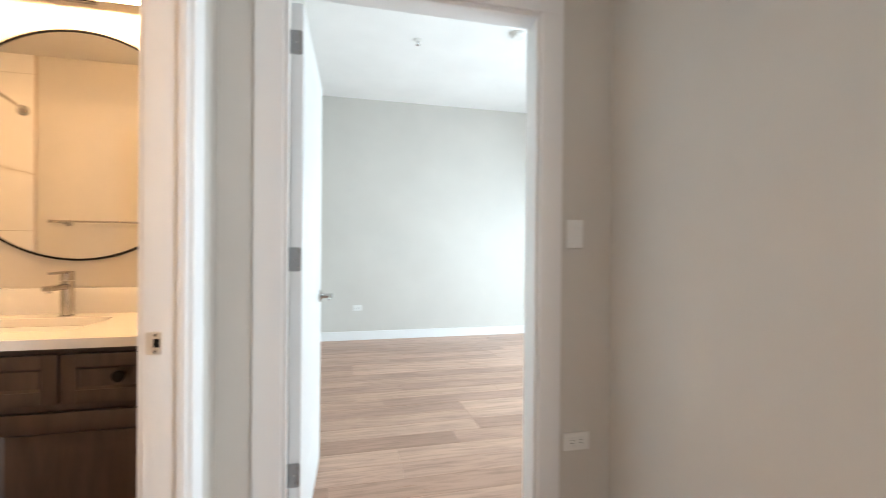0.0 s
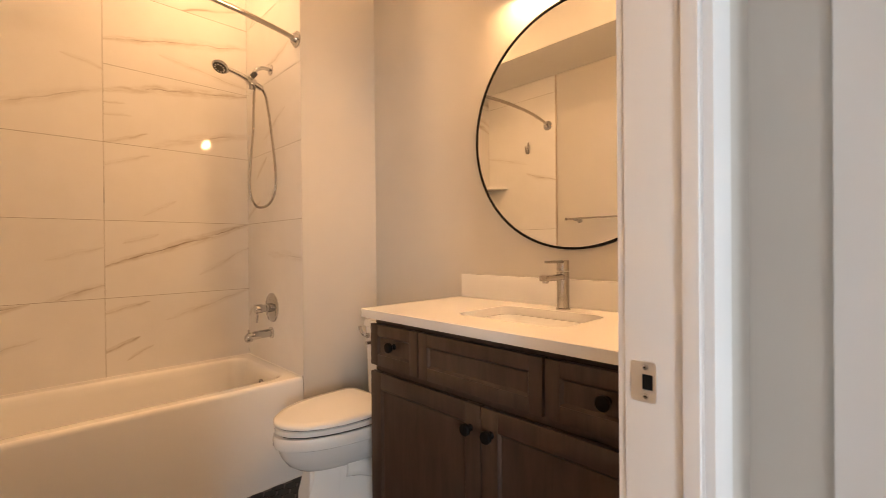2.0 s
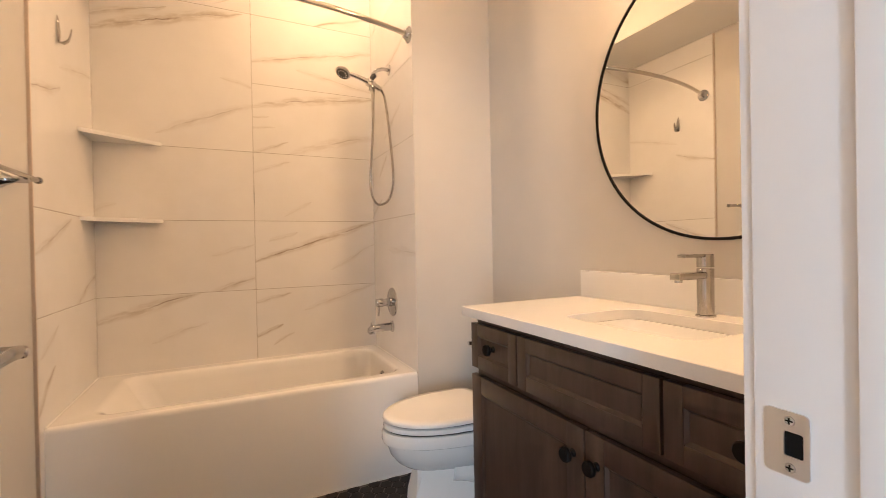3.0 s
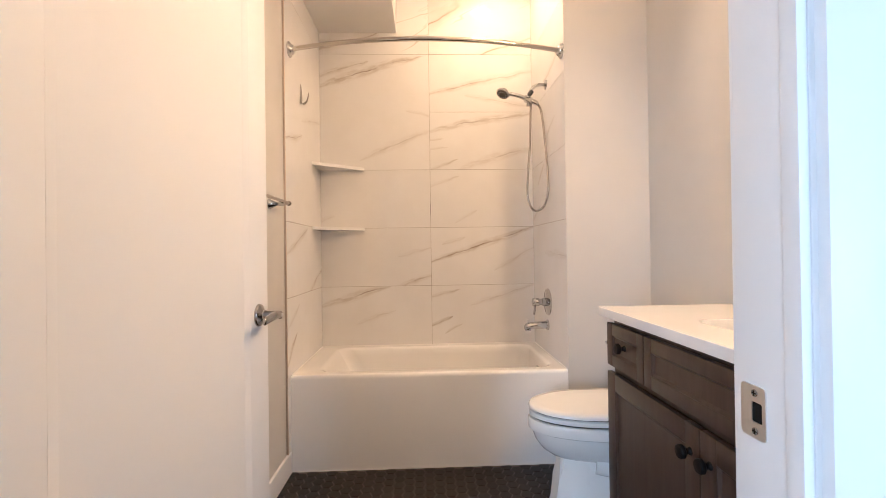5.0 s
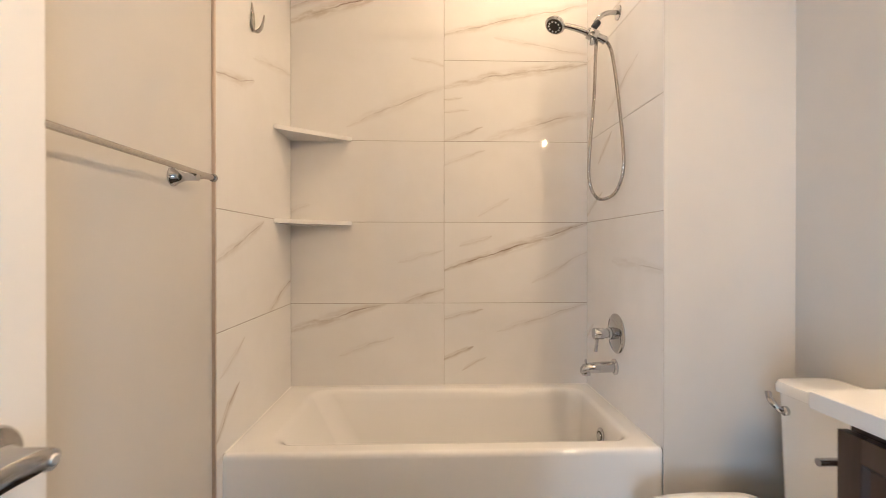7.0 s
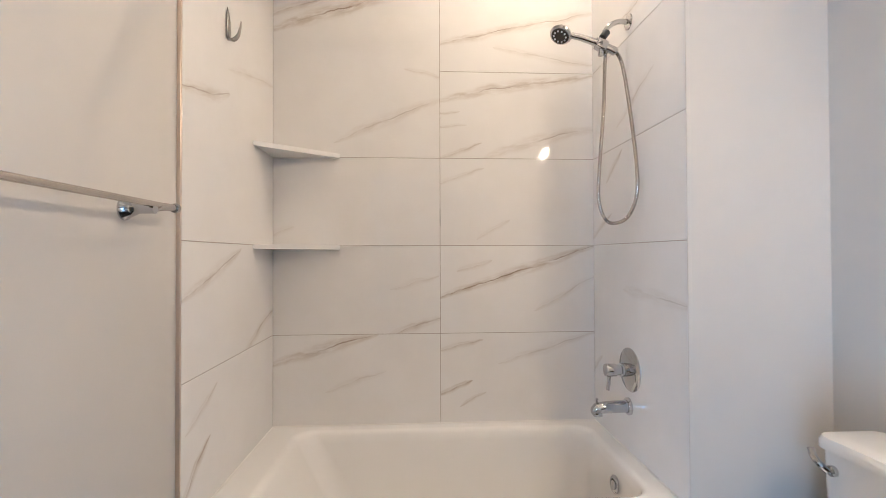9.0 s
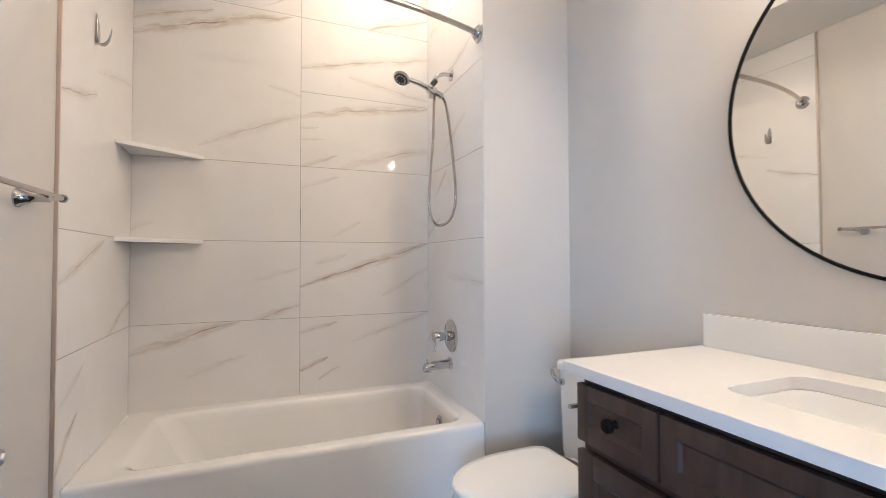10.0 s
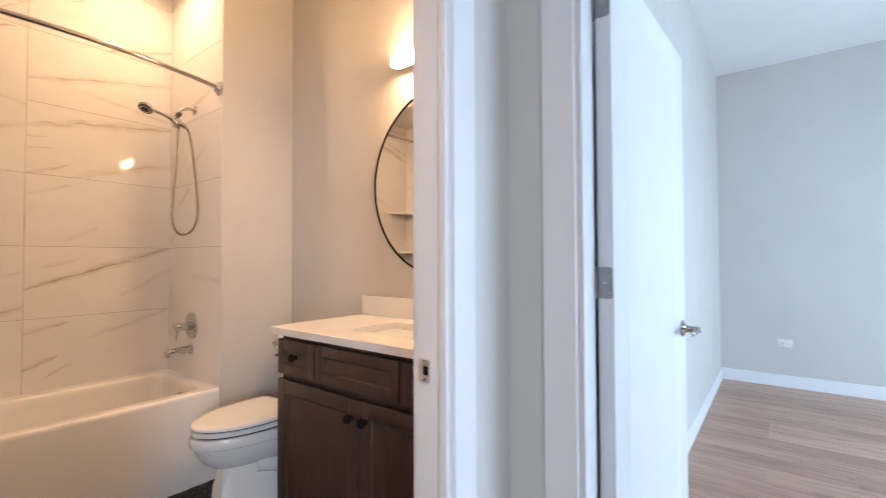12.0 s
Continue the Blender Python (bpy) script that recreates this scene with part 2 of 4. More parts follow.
KNOB = paint("black_bronze_knob", (0.007, 0.006, 0.006), 0.48, 0.03, 0.2)
RUBBER = paint("dark_rubber", (0.03, 0.03, 0.032), 0.5, 0.05, 0.1)
LAMP_GLASS = glow("lit_frosted_diffuser", BULB, VANITY_GLOW)
DOWN_GLASS = glow("lit_downlight_lens", BULB, CEILING_GLOW)
GLASS = glass()
HEX.node_tree.nodes["Principled BSDF"].inputs["Specular IOR Level"].default_value = 0.28
for matte in (BLACK, KNOB, SLOT):
    matte.node_tree.nodes["Principled BSDF"].inputs["Specular IOR Level"].default_value = 0.1
MIRROR = Nodes("silvered_mirror").set((0.93, 0.94, 0.93), 0.004, 1.0)


# ---- mesh helpers ----
def to_mesh(name, bm, material, smooth=35):
    bmesh.ops.recalc_face_normals(bm, faces=bm.faces)
    me = bpy.data.meshes.new(name)
    bm.to_mesh(me)
    bm.free()
    me.materials.append(material)
    if smooth:
        me.polygons.foreach_set("use_smooth", [True] * len(me.polygons))
        me.set_sharp_from_angle(angle=radians(smooth))
    return me


def part(name, bm, material, parent=None, label="", smooth=35, m=None):
    ob = new(name, to_mesh(name, bm, material, smooth))
    if parent:
        ob.parent = parent
    if m is not None:
        ob.matrix_basis = m
    return tagged(ob, label)


def thing(name, label, category, m=None, group=""):
    ob = new(name)
    ob.empty_display_size = 0.1
    if m is not None:
        ob.matrix_basis = m
    return tagged(ob, label, category, group)


def box(x0, x1, y0, y1, z0, z1, bevel=0.0, segments=2, bm=None):
    own = bmesh.new()
    bmesh.ops.create_cube(own, size=1.0)
    for v in own.verts:
        v.co = Vector((x0 + (v.co.x + 0.5) * (x1 - x0), y0 + (v.co.y + 0.5) * (y1 - y0), z0 + (v.co.z + 0.5) * (z1 - z0)))
    if bevel:
        bmesh.ops.bevel(own, geom=own.edges[:], offset=bevel, segments=segments, profile=0.6, affect="EDGES")
    return merge(bm, own) if bm else own


def merge(bm, other):
    me = bpy.data.meshes.new("scratch")
    other.to_mesh(me)
    other.free()
    bm.from_mesh(me)
    bpy.data.meshes.remove(me)
    return bm


def loft(rings, cap_start=True, cap_end=True, closed=False, bm=None):
    """Skin between rings of equally many points."""
    bm = bm or bmesh.new()
    rows = [[bm.verts.new(p) for p in ring] for ring in rings]
    n = len(rows[0])
    pairs = list(zip(rows, rows[1:])) + ([(rows[-1], rows[0])] if closed else [])
    for a, b in pairs:
        for i in range(n):
            bm.faces.new((a[i], a[(i + 1) % n], b[(i + 1) % n], b[i]))
    if not closed and cap_start:
        bm.faces.new(rows[0])
    if not closed and cap_end:
        bm.faces.new(rows[-1])
    return bm


def round_rect(x0, x1, y0, y1, r, z, per=6):
    pts = []
    for cx, cy, a0 in ((x1 - r, y1 - r, 0), (x0 + r, y1 - r, 90), (x0 + r, y0 + r, 180), (x1 - r, y0 + r, 270)):
        for i in range(per + 1):
            a = radians(a0 + 90 * i / per)
            pts.append((cx + r * math.cos(a), cy + r * math.sin(a), z))
    return pts


def circle(r, z, n=28, x=0.0, y=0.0):
    return [(x + r * math.cos(2 * math.pi * i / n), y + r * math.sin(2 * math.pi * i / n), z) for i in range(n)]


def lathe(profile, n=28, bm=None):
    """Turned about z from (radius, z) pairs."""
    return loft([circle(max(r, 0.0004), z, n) for r, z in profile], bm=bm)


def tube(points, radius, n=12, bm=None, radii=None, smooth_steps=0):
    """A round bar along points."""
    pts = [Vector(p) for p in points]
    if smooth_steps:
        pts = spline(pts, smooth_steps)
    rings, side = [], None
    for i, p in enumerate(pts):
        along = (pts[min(i + 1, len(pts) - 1)] - pts[max(i - 1, 0)]).normalized()
        if side is None:
            side = along.orthogonal().normalized()
        side = (side - along * side.dot(along)).normalized()
        up = along.cross(side)
        r = radius if radii is None else radii[0] + (radii[1] - radii[0]) * i / (len(pts) - 1)
        rings.append([p + r * (math.cos(2 * math.pi * j / n) * side + math.sin(2 * math.pi * j / n) * up) for j in range(n)])
    return loft(rings, bm=bm)


def spline(pts, steps):
    out = []
    for i in range(len(pts) - 1):
        p0, p1, p2, p3 = pts[max(i - 1, 0)], pts[i], pts[i + 1], pts[min(i + 2, len(pts) - 1)]
        for s in range(steps):
            t = s / steps
            out.append(0.5 * (2 * p1 + (p2 - p0) * t + (2 * p0 - 5 * p1 + 4 * p2 - p3) * t * t + (3 * p1 - p0 - 3 * p2 + p3) * t ** 3))
    return out + [pts[-1]]


def structure(name, bm, material, label, category, parent=None):
    ob = part(name, bm, material, parent, "", 0)
    return tagged(ob, label, category, "", "structure")


TO_Y = Matrix.Rotation(radians(90), 4, "X")      # local z points to -y
TO_X = Matrix.Rotation(radians(90), 4, "Y")      # local z points to +x


def at(x, y, z, turn=None):
    return Matrix.Translation((x, y, z)) @ (turn if turn is not None else Matrix())


# ---- plan ----
BACK, FRONT = -3.101, -2.38          # tub alcove, tiled face to apron
LEFT, RIGHT = 0.223, 1.72            # tiled side faces
STUB = -2.374                        # face of the wall beside the tub
VANITY = 2.187                       # wall behind the vanity
PAINT_L = 0.213                      # painted wall across from the vanity
BATH_IN, HALL_IN = -0.522, -0.421    # the two faces of the wall with the bathroom door
JAMB_L, JAMB_R = 0.36, 1.321        # bathroom doorway
END_H, END_B = 1.618, 1.735          # the two faces of the wall with the bedroom door
BED_L, BED_R = -0.208, 0.738         # bedroom doorway
HEAD = 2.155
FAR, BED_WALL, BED_EAST = 5.90, -0.285, 3.8
HALL_EAST, HALL_NOOK, HALL_SOUTH, LIVING_EAST = 1.066, 0.45, -2.6, 4.2
TOP_BATH, TOP_HALL, TOP_BED = 3.12, 2.75, 3.18
SOFFIT_Y, SOFFIT_Z = 0.764, 2.71
TALL = 3.3

# ---- walls, floors and ceilings ----
wall_south = structure("wall_south", box(-3.25, BATH_IN, 0.09, PAINT_L, 0, TALL), BATH_WALL, "greige painted bathroom wall carrying the towel bar", "wall")
wall_west = structure("wall_west", box(-3.25, BACK - 0.012, PAINT_L, RIGHT + 0.012, 0, TALL), BATH_WALL, "bathroom wall tiled behind the white tub", "wall")
wall_stub = structure("wall_north_tub", box(-3.25, STUB, RIGHT + 0.012, VANITY + 0.12, 0, TALL), BATH_WALL, "greige painted wall end beside the tub", "wall")
structure("wall_north_vanity", box(STUB, BATH_IN, VANITY, VANITY + 0.12, 0, TALL), BATH_WALL, "greige painted wall behind mirror and vanity", "wall")
door_wall = box(BATH_IN, HALL_IN, JAMB_R + 0.018, VANITY + 0.12, 0, TALL)
box(BATH_IN, HALL_IN, HALL_SOUTH, JAMB_L - 0.018, 0, TALL, bm=door_wall)
box(BATH_IN, HALL_IN, JAMB_L - 0.018, JAMB_R + 0.018, HEAD + 0.018, TALL, bm=door_wall)
structure("wall_east_bathroom", door_wall, WALL, "greige painted wall with the bathroom doorway", "wall")
end_wall = box(HALL_IN, BED_L - 0.018, END_H, END_B, 0, TALL)
box(BED_R + 0.018, BED_EAST, END_H, END_B, 0, TALL, bm=end_wall)
box(BED_L - 0.018, BED_R + 0.018, END_H, END_B, HEAD + 0.018, TALL, bm=end_wall)
structure("wall_north_hall", end_wall, WALL, "greige painted hall wall with the bedroom doorway", "wall")
structure("wall_west_bedroom", box(HALL_IN, BED_WALL, END_B, FAR, 0, TALL), WALL, "light grey painted bedroom side wall", "wall")
structure("wall_north_bedroom", box(HALL_IN, BED_EAST + 0.12, FAR, FAR + 0.12, 0, TALL), WALL, "light grey painted far bedroom wall", "wall")
W1 = (2.15, 4.75, 0.35, 2.2)
east = box(BED_EAST, BED_EAST + 0.12, END_H, W1[0], 0, TALL)
box(BED_EAST, BED_EAST + 0.12, W1[1], FAR, 0, TALL, bm=east)
box(BED_EAST, BED_EAST + 0.12, W1[0], W1[1], 0, W1[2], bm=east)
box(BED_EAST, BED_EAST + 0.12, W1[0], W1[1], W1[3], TALL, bm=east)
structure("wall_east_bedroom", east, WALL, "plain painted bedroom wall with a window opening", "wall")
structure("wall_east_hall", box(HALL_EAST, HALL_EAST + 0.12, HALL_NOOK, END_H, 0, TALL), WALL, "greige painted hall side wall", "wall")
# the living room is unseen; its window openings are added to pass daylight
structure("wall_north_living_room", box(HALL_EAST + 0.12, LIVING_EAST + 0.12, HALL_NOOK, HALL_NOOK + 0.12, 0, TALL), WALL, "plain painted living room wall", "wall")
W3 = (-2.52, -1.68, 0.35, 2.4)
le = box(LIVING_EAST, LIVING_EAST + 0.12, HALL_SOUTH - 0.12, W3[0], 0, TALL)
box(LIVING_EAST, LIVING_EAST + 0.12, W3[1], HALL_NOOK, 0, TALL, bm=le)
box(LIVING_EAST, LIVING_EAST + 0.12, W3[0], W3[1], 0, W3[2], bm=le)
box(LIVING_EAST, LIVING_EAST + 0.12, W3[0], W3[1], W3[3], TALL, bm=le)
structure("wall_east_living_room", le, WALL, "unseen plain painted wall with an added tall window opening", "wall")
W2 = (1.3, 3.3, 0.35, 2.45)
lw = box(BATH_IN, W2[0], HALL_SOUTH - 0.12, HALL_SOUTH, 0, TALL)
box(W2[1], LIVING_EAST, HALL_SOUTH - 0.12, HALL_SOUTH, 0, TALL, bm=lw)
box(W2[0], W2[1], HALL_SOUTH - 0.12, HALL_SOUTH, 0, W2[2], bm=lw)
box(W2[0], W2[1], HALL_SOUTH - 0.12, HALL_SOUTH, W2[3], TALL, bm=lw)
structure("wall_south_living_room", lw, WALL, "unseen plain painted wall with an added window opening", "wall")
LAMP_X, LAMP_Y, CAN = -2.64, 1.42, 0.072          # opening for the recessed light
lid_bm = box(-3.25, LAMP_X - CAN, 0.09, VANITY + 0.12, TOP_BATH, TOP_BATH + 0.1)
box(LAMP_X + CAN, BATH_IN, 0.09, VANITY + 0.12, TOP_BATH, TOP_BATH + 0.1, bm=lid_bm)
box(LAMP_X - CAN, LAMP_X + CAN, 0.09, LAMP_Y - CAN, TOP_BATH, TOP_BATH + 0.1, bm=lid_bm)
box(LAMP_X - CAN, LAMP_X + CAN, LAMP_Y + CAN, VANITY + 0.12, TOP_BATH, TOP_BATH + 0.1, bm=lid_bm)
structure("ceiling_bathroom", lid_bm, CEILING, "white painted bathroom ceiling", "ceiling")
structure("ceiling_soffit", box(BACK - 0.02, BATH_IN, PAINT_L, SOFFIT_Y, SOFFIT_Z, TOP_BATH, 0.003, 1), SOFFIT_SHADED, "white boxed soffit under the bathroom ceiling, colour toned down for its shade", "soffit")
structure("ceiling_hall", box(HALL_IN, LIVING_EAST, HALL_SOUTH, END_H, TOP_HALL, TOP_HALL + 0.1), CEILING, "white painted hall ceiling", "ceiling")
structure("ceiling_bedroom", box(BED_WALL, BED_EAST, END_B, FAR, TOP_BED, TOP_BED + 0.1), CEILING, "white painted bedroom ceiling", "ceiling")
floor_bath = structure("floor_bathroom", box(-3.25, HALL_IN, 0.09, VANITY + 0.12, -0.15, -0.0025), GROUT_DARK, "black hexagon mosaic floor with grey grout", "floor")
floor_bed = structure("floor_bedroom", box(HALL_IN, BED_EAST + 0.1, END_H, FAR + 0.1, -0.15, -0.0035), SLOT, "brown wood-look plank floor of the bedroom", "floor")
structure("floor_hall", box(HALL_IN, LIVING_EAST + 0.1, HALL_SOUTH - 0.1, END_H, -0.15, 0.0), PLANK, "brown wood-look hall floor", "floor")


def baseboard(name, x0, x1, y0, y1, label):
    bm = box(x0, x1, y0, y1, 0.0, 0.115, 0.002, 1)
    structure(name, bm, TRIM, label, "baseboard")


baseboard("baseboard_bathroom", FRONT + 0.01, -0.56, PAINT_L, PAINT_L + 0.014, "white baseboard below the towel bar")
baseboard("baseboard_bedroom_far", BED_WALL + 0.014, BED_EAST, FAR - 0.014, FAR, "white baseboard along the far bedroom wall")
baseboard("baseboard_bedroom_side", BED_WALL, BED_WALL + 0.014, END_B + 0.02, FAR, "white baseboard along the bedroom side wall")
baseboard("baseboard_hall_end", BED_R + 0.092, HALL_EAST, END_H - 0.014, END_H, "white baseboard in the hall")


# ---- door frames ----
def door_frame(name, span0, span1, wall0, wall1, axis, stop_at, label):
    """Jambs, head, stop strips and casings round an opening. axis 'y': the opening runs along y in a wall of faces x = wall0, wall1."""
    root = tagged(thing(name, label, "door frame"), kind="structure")

    def put(part_name, a0, a1, w0, w1, z0, z1, bevel=0.003):
        bm = box(w0, w1, a0, a1, z0, z1, bevel) if axis == "y" else box(a0, a1, w0, w1, z0, z1, bevel)
        part(part_name, bm, TRIM, root)

    j0, j1 = wall0 - 0.003, wall1 + 0.003
    put("jamb", span0 - 0.018, span0, j0, j1, 0, HEAD)
    put("jamb", span1, span1 + 0.018, j0, j1, 0, HEAD)
    put("head_jamb", span0 - 0.018, span1 + 0.018, j0, j1, HEAD, HEAD + 0.018)
    s0, s1 = stop_at
    put("stop", span0, span0 + 0.011, s0, s1, 0, HEAD - 0.011, 0.002)
    put("stop", span1 - 0.011, span1, s0, s1, 0, HEAD - 0.011, 0.002)
    put("stop", span0, span1, s0, s1, HEAD - 0.011, HEAD, 0.002)
    for w0, w1 in ((wall0 - 0.016, wall0), (wall1, wall1 + 0.016)):
        lo = span0 - 0.097
        hi = span1 + 0.097
        put("casing", lo, span0 - 0.006, w0, w1, 0, HEAD + 0.006, 0.003)
        put("casing", span1 + 0.006, hi, w0, w1, 0, HEAD + 0.006, 0.003)
        put("head_casing", lo, hi, w0, w1, HEAD + 0.006, HEAD + 0.097, 0.003)
    return root


door_frame("door_frame_1", JAMB_L, JAMB_R, BATH_IN, HALL_IN, "y", (BATH_IN + 0.081, BATH_IN + 0.103), "white painted frame of the bathroom doorway")
door_frame("door_frame_2", BED_L, BED_R, END_H, END_B, "x", (END_B - 0.119, END_B - 0.086), "white painted frame of the bedroom doorway")


# ---- doors ----
def lever_handle(parent, m, flip, material=NICKEL):
    """A lever on a round rose; local z points out of the door, local x towards the hinge."""
    base = part("door_handle", lathe([(0.035, 0), (0.035, 0.003), (0.0325, 0.007), (0.023, 0.011), (0.0155, 0.016), (0.0145, 0.024), (0.0125, 0.027), (0.0125, 0.066), (0.0115, 0.07), (0.0, 0.07)], 32), material, parent, "brushed nickel lever handle", 35, m)
    s = flip
    path = spline([Vector((-0.008 * s, 0, 0.062)), Vector((0.012 * s, 0.003, 0.066)), Vector((0.045 * s, 0.004, 0.066)), Vector((0.074 * s, -0.001, 0.061)), Vector((0.099 * s, -0.007, 0.056))], 5)
    rings = []
    for i, p in enumerate(path):
        f = i / (len(path) - 1)
        h, d = 0.0105 + 0.003 * math.sin(f * math.pi), 0.0075 - 0.002 * f
        if i in (0, len(path) - 1):
            h, d = h * 0.6, d * 0.6
        rings.append([(p.x, p.y + h * math.sin(a), p.z + d * math.cos(a)) for a in (2 * math.pi * j / 14 for j in range(14))])
    part("lever", loft(rings), material, base)
    part("privacy_button", lathe([(0.0065, 0.066), (0.0065, 0.0735), (0.005, 0.075), (0.0, 0.075)], 16), SATIN, base)
    return base


def panel_door(name, label, hinge, angle, width, height, handle_z):
    """A one-panel door; the leaf runs along local +x from the hinge, its thickness along local y from 0 to 0.044."""
    root = thing(name, label, "door", at(*hinge, Matrix.Rotation(radians(angle), 4, "Z")))
    tagged(root, kind="structure")
    st, th, z0 = 0.128, 0.044, 0.012
    rails = ((z0, 0.25), (height - 0.128, height))
    part("stile", box(0, st, 0, th, z0, height, 0.002), DOOR, root)
    part("stile", box(width - st, width, 0, th, z0, height, 0.002), DOOR, root)
    for a, b in rails:
        part("rail", box(st, width - st, 0.0004, th - 0.0004, a, b, 0.001, 1), DOOR, root)
    part("panel", box(st - 0.004, width - st + 0.004, 0.0075, th - 0.0075, 0.246, height - 0.124), DOOR, root, "", 0)
    for y_out, y_in in ((0.0004, 0.0074), (th - 0.0004, th - 0.0074)):
        def edge(i, yy):
            return [(st + i, yy, 0.25 + i), (width - st - i, yy, 0.25 + i), (width - st - i, yy, height - 0.128 - i), (st + i, yy, height - 0.128 - i)]
        part("moulding", loft([edge(0, y_out), edge(0.018, y_out + (y_in - y_out) * 0.55), edge(0.026, y_in), edge(0, y_in)], closed=True), DOOR, root, "", 60)
    for side, turn in ((0.0, Matrix.Rotation(radians(90), 4, "X")), (th, Matrix.Rotation(radians(-90), 4, "X") @ Matrix.Rotation(radians(180), 4, "Z"))):
        s = -1 if side == 0.0 else 1
        lever_handle(root, at(width - 0.07, side, handle_z, turn), s)
    part("latch_plate", box(width, width + 0.0015, th / 2 - 0.0125, th / 2 + 0.0125, handle_z - 0.028, handle_z + 0.028, 0.0006, 1), NICKEL, root)
    for z in (0.375, 1.185, 1.995):
        h = part("hinge", tube([(-0.004, th + 0.006, z - 0.046), (-0.004, th + 0.006, z + 0.046)], 0.0065, 12), STEEL_HINGE, root, "satin nickel butt hinge")
        pl = [[(x, p[0], p[1]) for p in round_rect(0.003, th, z - 0.045, z + 0.045, 0.009, 0)] for x in (0.0005, -0.002)]
        part("hinge_leaf", loft(pl), STEEL_HINGE, h)
        for dz, dy in ((-0.03, 0.012), (0.0, 0.022), (0.03, 0.012)):
            part("screw", lathe([(0.0042, 0), (0.0036, 0.0008), (0.0, 0.001)], 10), NICKEL, h, "", 35, at(-0.002, dy, z + dz, Matrix.Rotation(radians(-90), 4, "Y")))
    return root


# bathroom leaf swings in beside the towel bar; bedroom leaf swings into the bedroom
panel_door("door_1", "white one-panel bathroom door standing open", (BATH_IN - 0.014, JAMB_L + 0.038, 0), 177.7, 0.92, 2.142, 0.975)
panel_door("door_2", "white one-panel bedroom door standing open", (BED_L + 0.049, END_B + 0.012, 0), 87.5, 0.91, 2.142, 0.955)

# strike plate in the bathroom jamb
strike = thing("strike_plate", "brushed nickel strike plate screwed to the white jamb", "strike plate", at(-0.4965, JAMB_R, 0.977))
plate = [[(x, y, z) for x, z, y in ((p[0], p[1], d) for p in round_rect(-0.0185, 0.0185, -0.030, 0.030, 0.005, 0))] for d in (0.0, -0.0018)]
hole = [[(x, y, z) for x, z, y in ((p[0], p[1], d) for p in round_rect(-0.002, 0.0135, -0.0115, 0.0115, 0.002, 0))] for d in (-0.0018, 0.0)]
part("plate", loft([plate[0], plate[1], hole[0], hole[1]], closed=True), SATIN, strike)
part("latch_hole", box(-0.0018, 0.0133, -0.0006, -0.0002, -0.0113, 0.0113), SLOT, strike, "dark latch hole", 0)
for dz in (-0.0215, 0.0215):
    sc = part("screw", lathe([(0.0045, 0.0), (0.004, 0.001), (0.0, 0.0012)], 14), CHROME, strike, "", 35, at(0.003, -0.0018, dz, TO_Y))
    cross = box(-0.003, 0.003, -0.0006, 0.0006, 0.0011, 0.0015)
    box(-0.0006, 0.0006, -0.003, 0.003, 0.0012, 0.0016, bm=cross)
    part("slot", cross, SLOT, sc, "", 0)


# ---- bathtub ----
tub = thing("bathtub", "white alcove bathtub with a flat apron", "bathtub")
o = dict(x0=BACK - 0.004, x1=FRONT, y0=LEFT - 0.004, y1=RIGHT + 0.004)


def tub_ring(inset, z, r):
    return round_rect(o["x0"], o["x1"] - inset, o["y0"], o["y1"], r, z, 8)


def basin_ring(x0, x1, y0, y1, r, z):
    return round_rect(x0, x1, y0, y1, r, z, 8)


rings = [tub_ring(0.0, 0.0, 0.003), tub_ring(0.0, 0.488, 0.003), tub_ring(0.002, 0.499, 0.003), tub_ring(0.006, 0.506, 0.003), tub_ring(0.014, 0.51, 0.003), tub_ring(0.021, 0.51, 0.003),
         basin_ring(-3.055, -2.442, 0.336, 1.669, 0.08, 0.51), basin_ring(-3.046, -2.451, 0.347, 1.661, 0.076, 0.5085), basin_ring(-3.037, -2.462, 0.360, 1.652, 0.075, 0.503), basin_ring(-3.031, -2.469, 0.372, 1.646, 0.075, 0.492),
         basin_ring(-3.026, -2.475, 0.392, 1.641, 0.08, 0.46), basin_ring(-3.008, -2.492, 0.50, 1.622, 0.09, 0.27), basin_ring(-2.99, -2.51, 0.565, 1.602, 0.10, 0.16),
         basin_ring(-2.96, -2.54, 0.61, 1.57, 0.10, 0.125), basin_ring(-2.90, -2.60, 0.68, 1.50, 0.08, 0.115)]
part("tub_shell", loft(rings, cap_start=False), ACRYLIC, tub, "", 38)
over = part("overflow_cover", lathe([(0.033, 0), (0.033, 0.004), (0.029, 0.008), (0.0, 0.009)], 28), CHROME, tub, "round chrome overflow cover", 35, at(-2.70, 1.633, 0.418, Matrix.Rotation(radians(84), 4, "X")))
part("slot", lathe([(0.0195, 0.0082), (0.0195, 0.0094), (0.0, 0.0096)], 24), SLOT, over, "dark overflow slot")
part("cap", lathe([(0.017, 0.009), (0.0165, 0.0125), (0.0, 0.013)], 24), CHROME, over, "", 35, at(0.006, 0.0, 0.0))
part("drain", lathe([(0.034, 0), (0.034, 0.003), (0.02, 0.005), (0.0, 0.007)], 24), CHROME, tub, "round chrome drain", 35, at(-2.75, 1.45, 0.115))

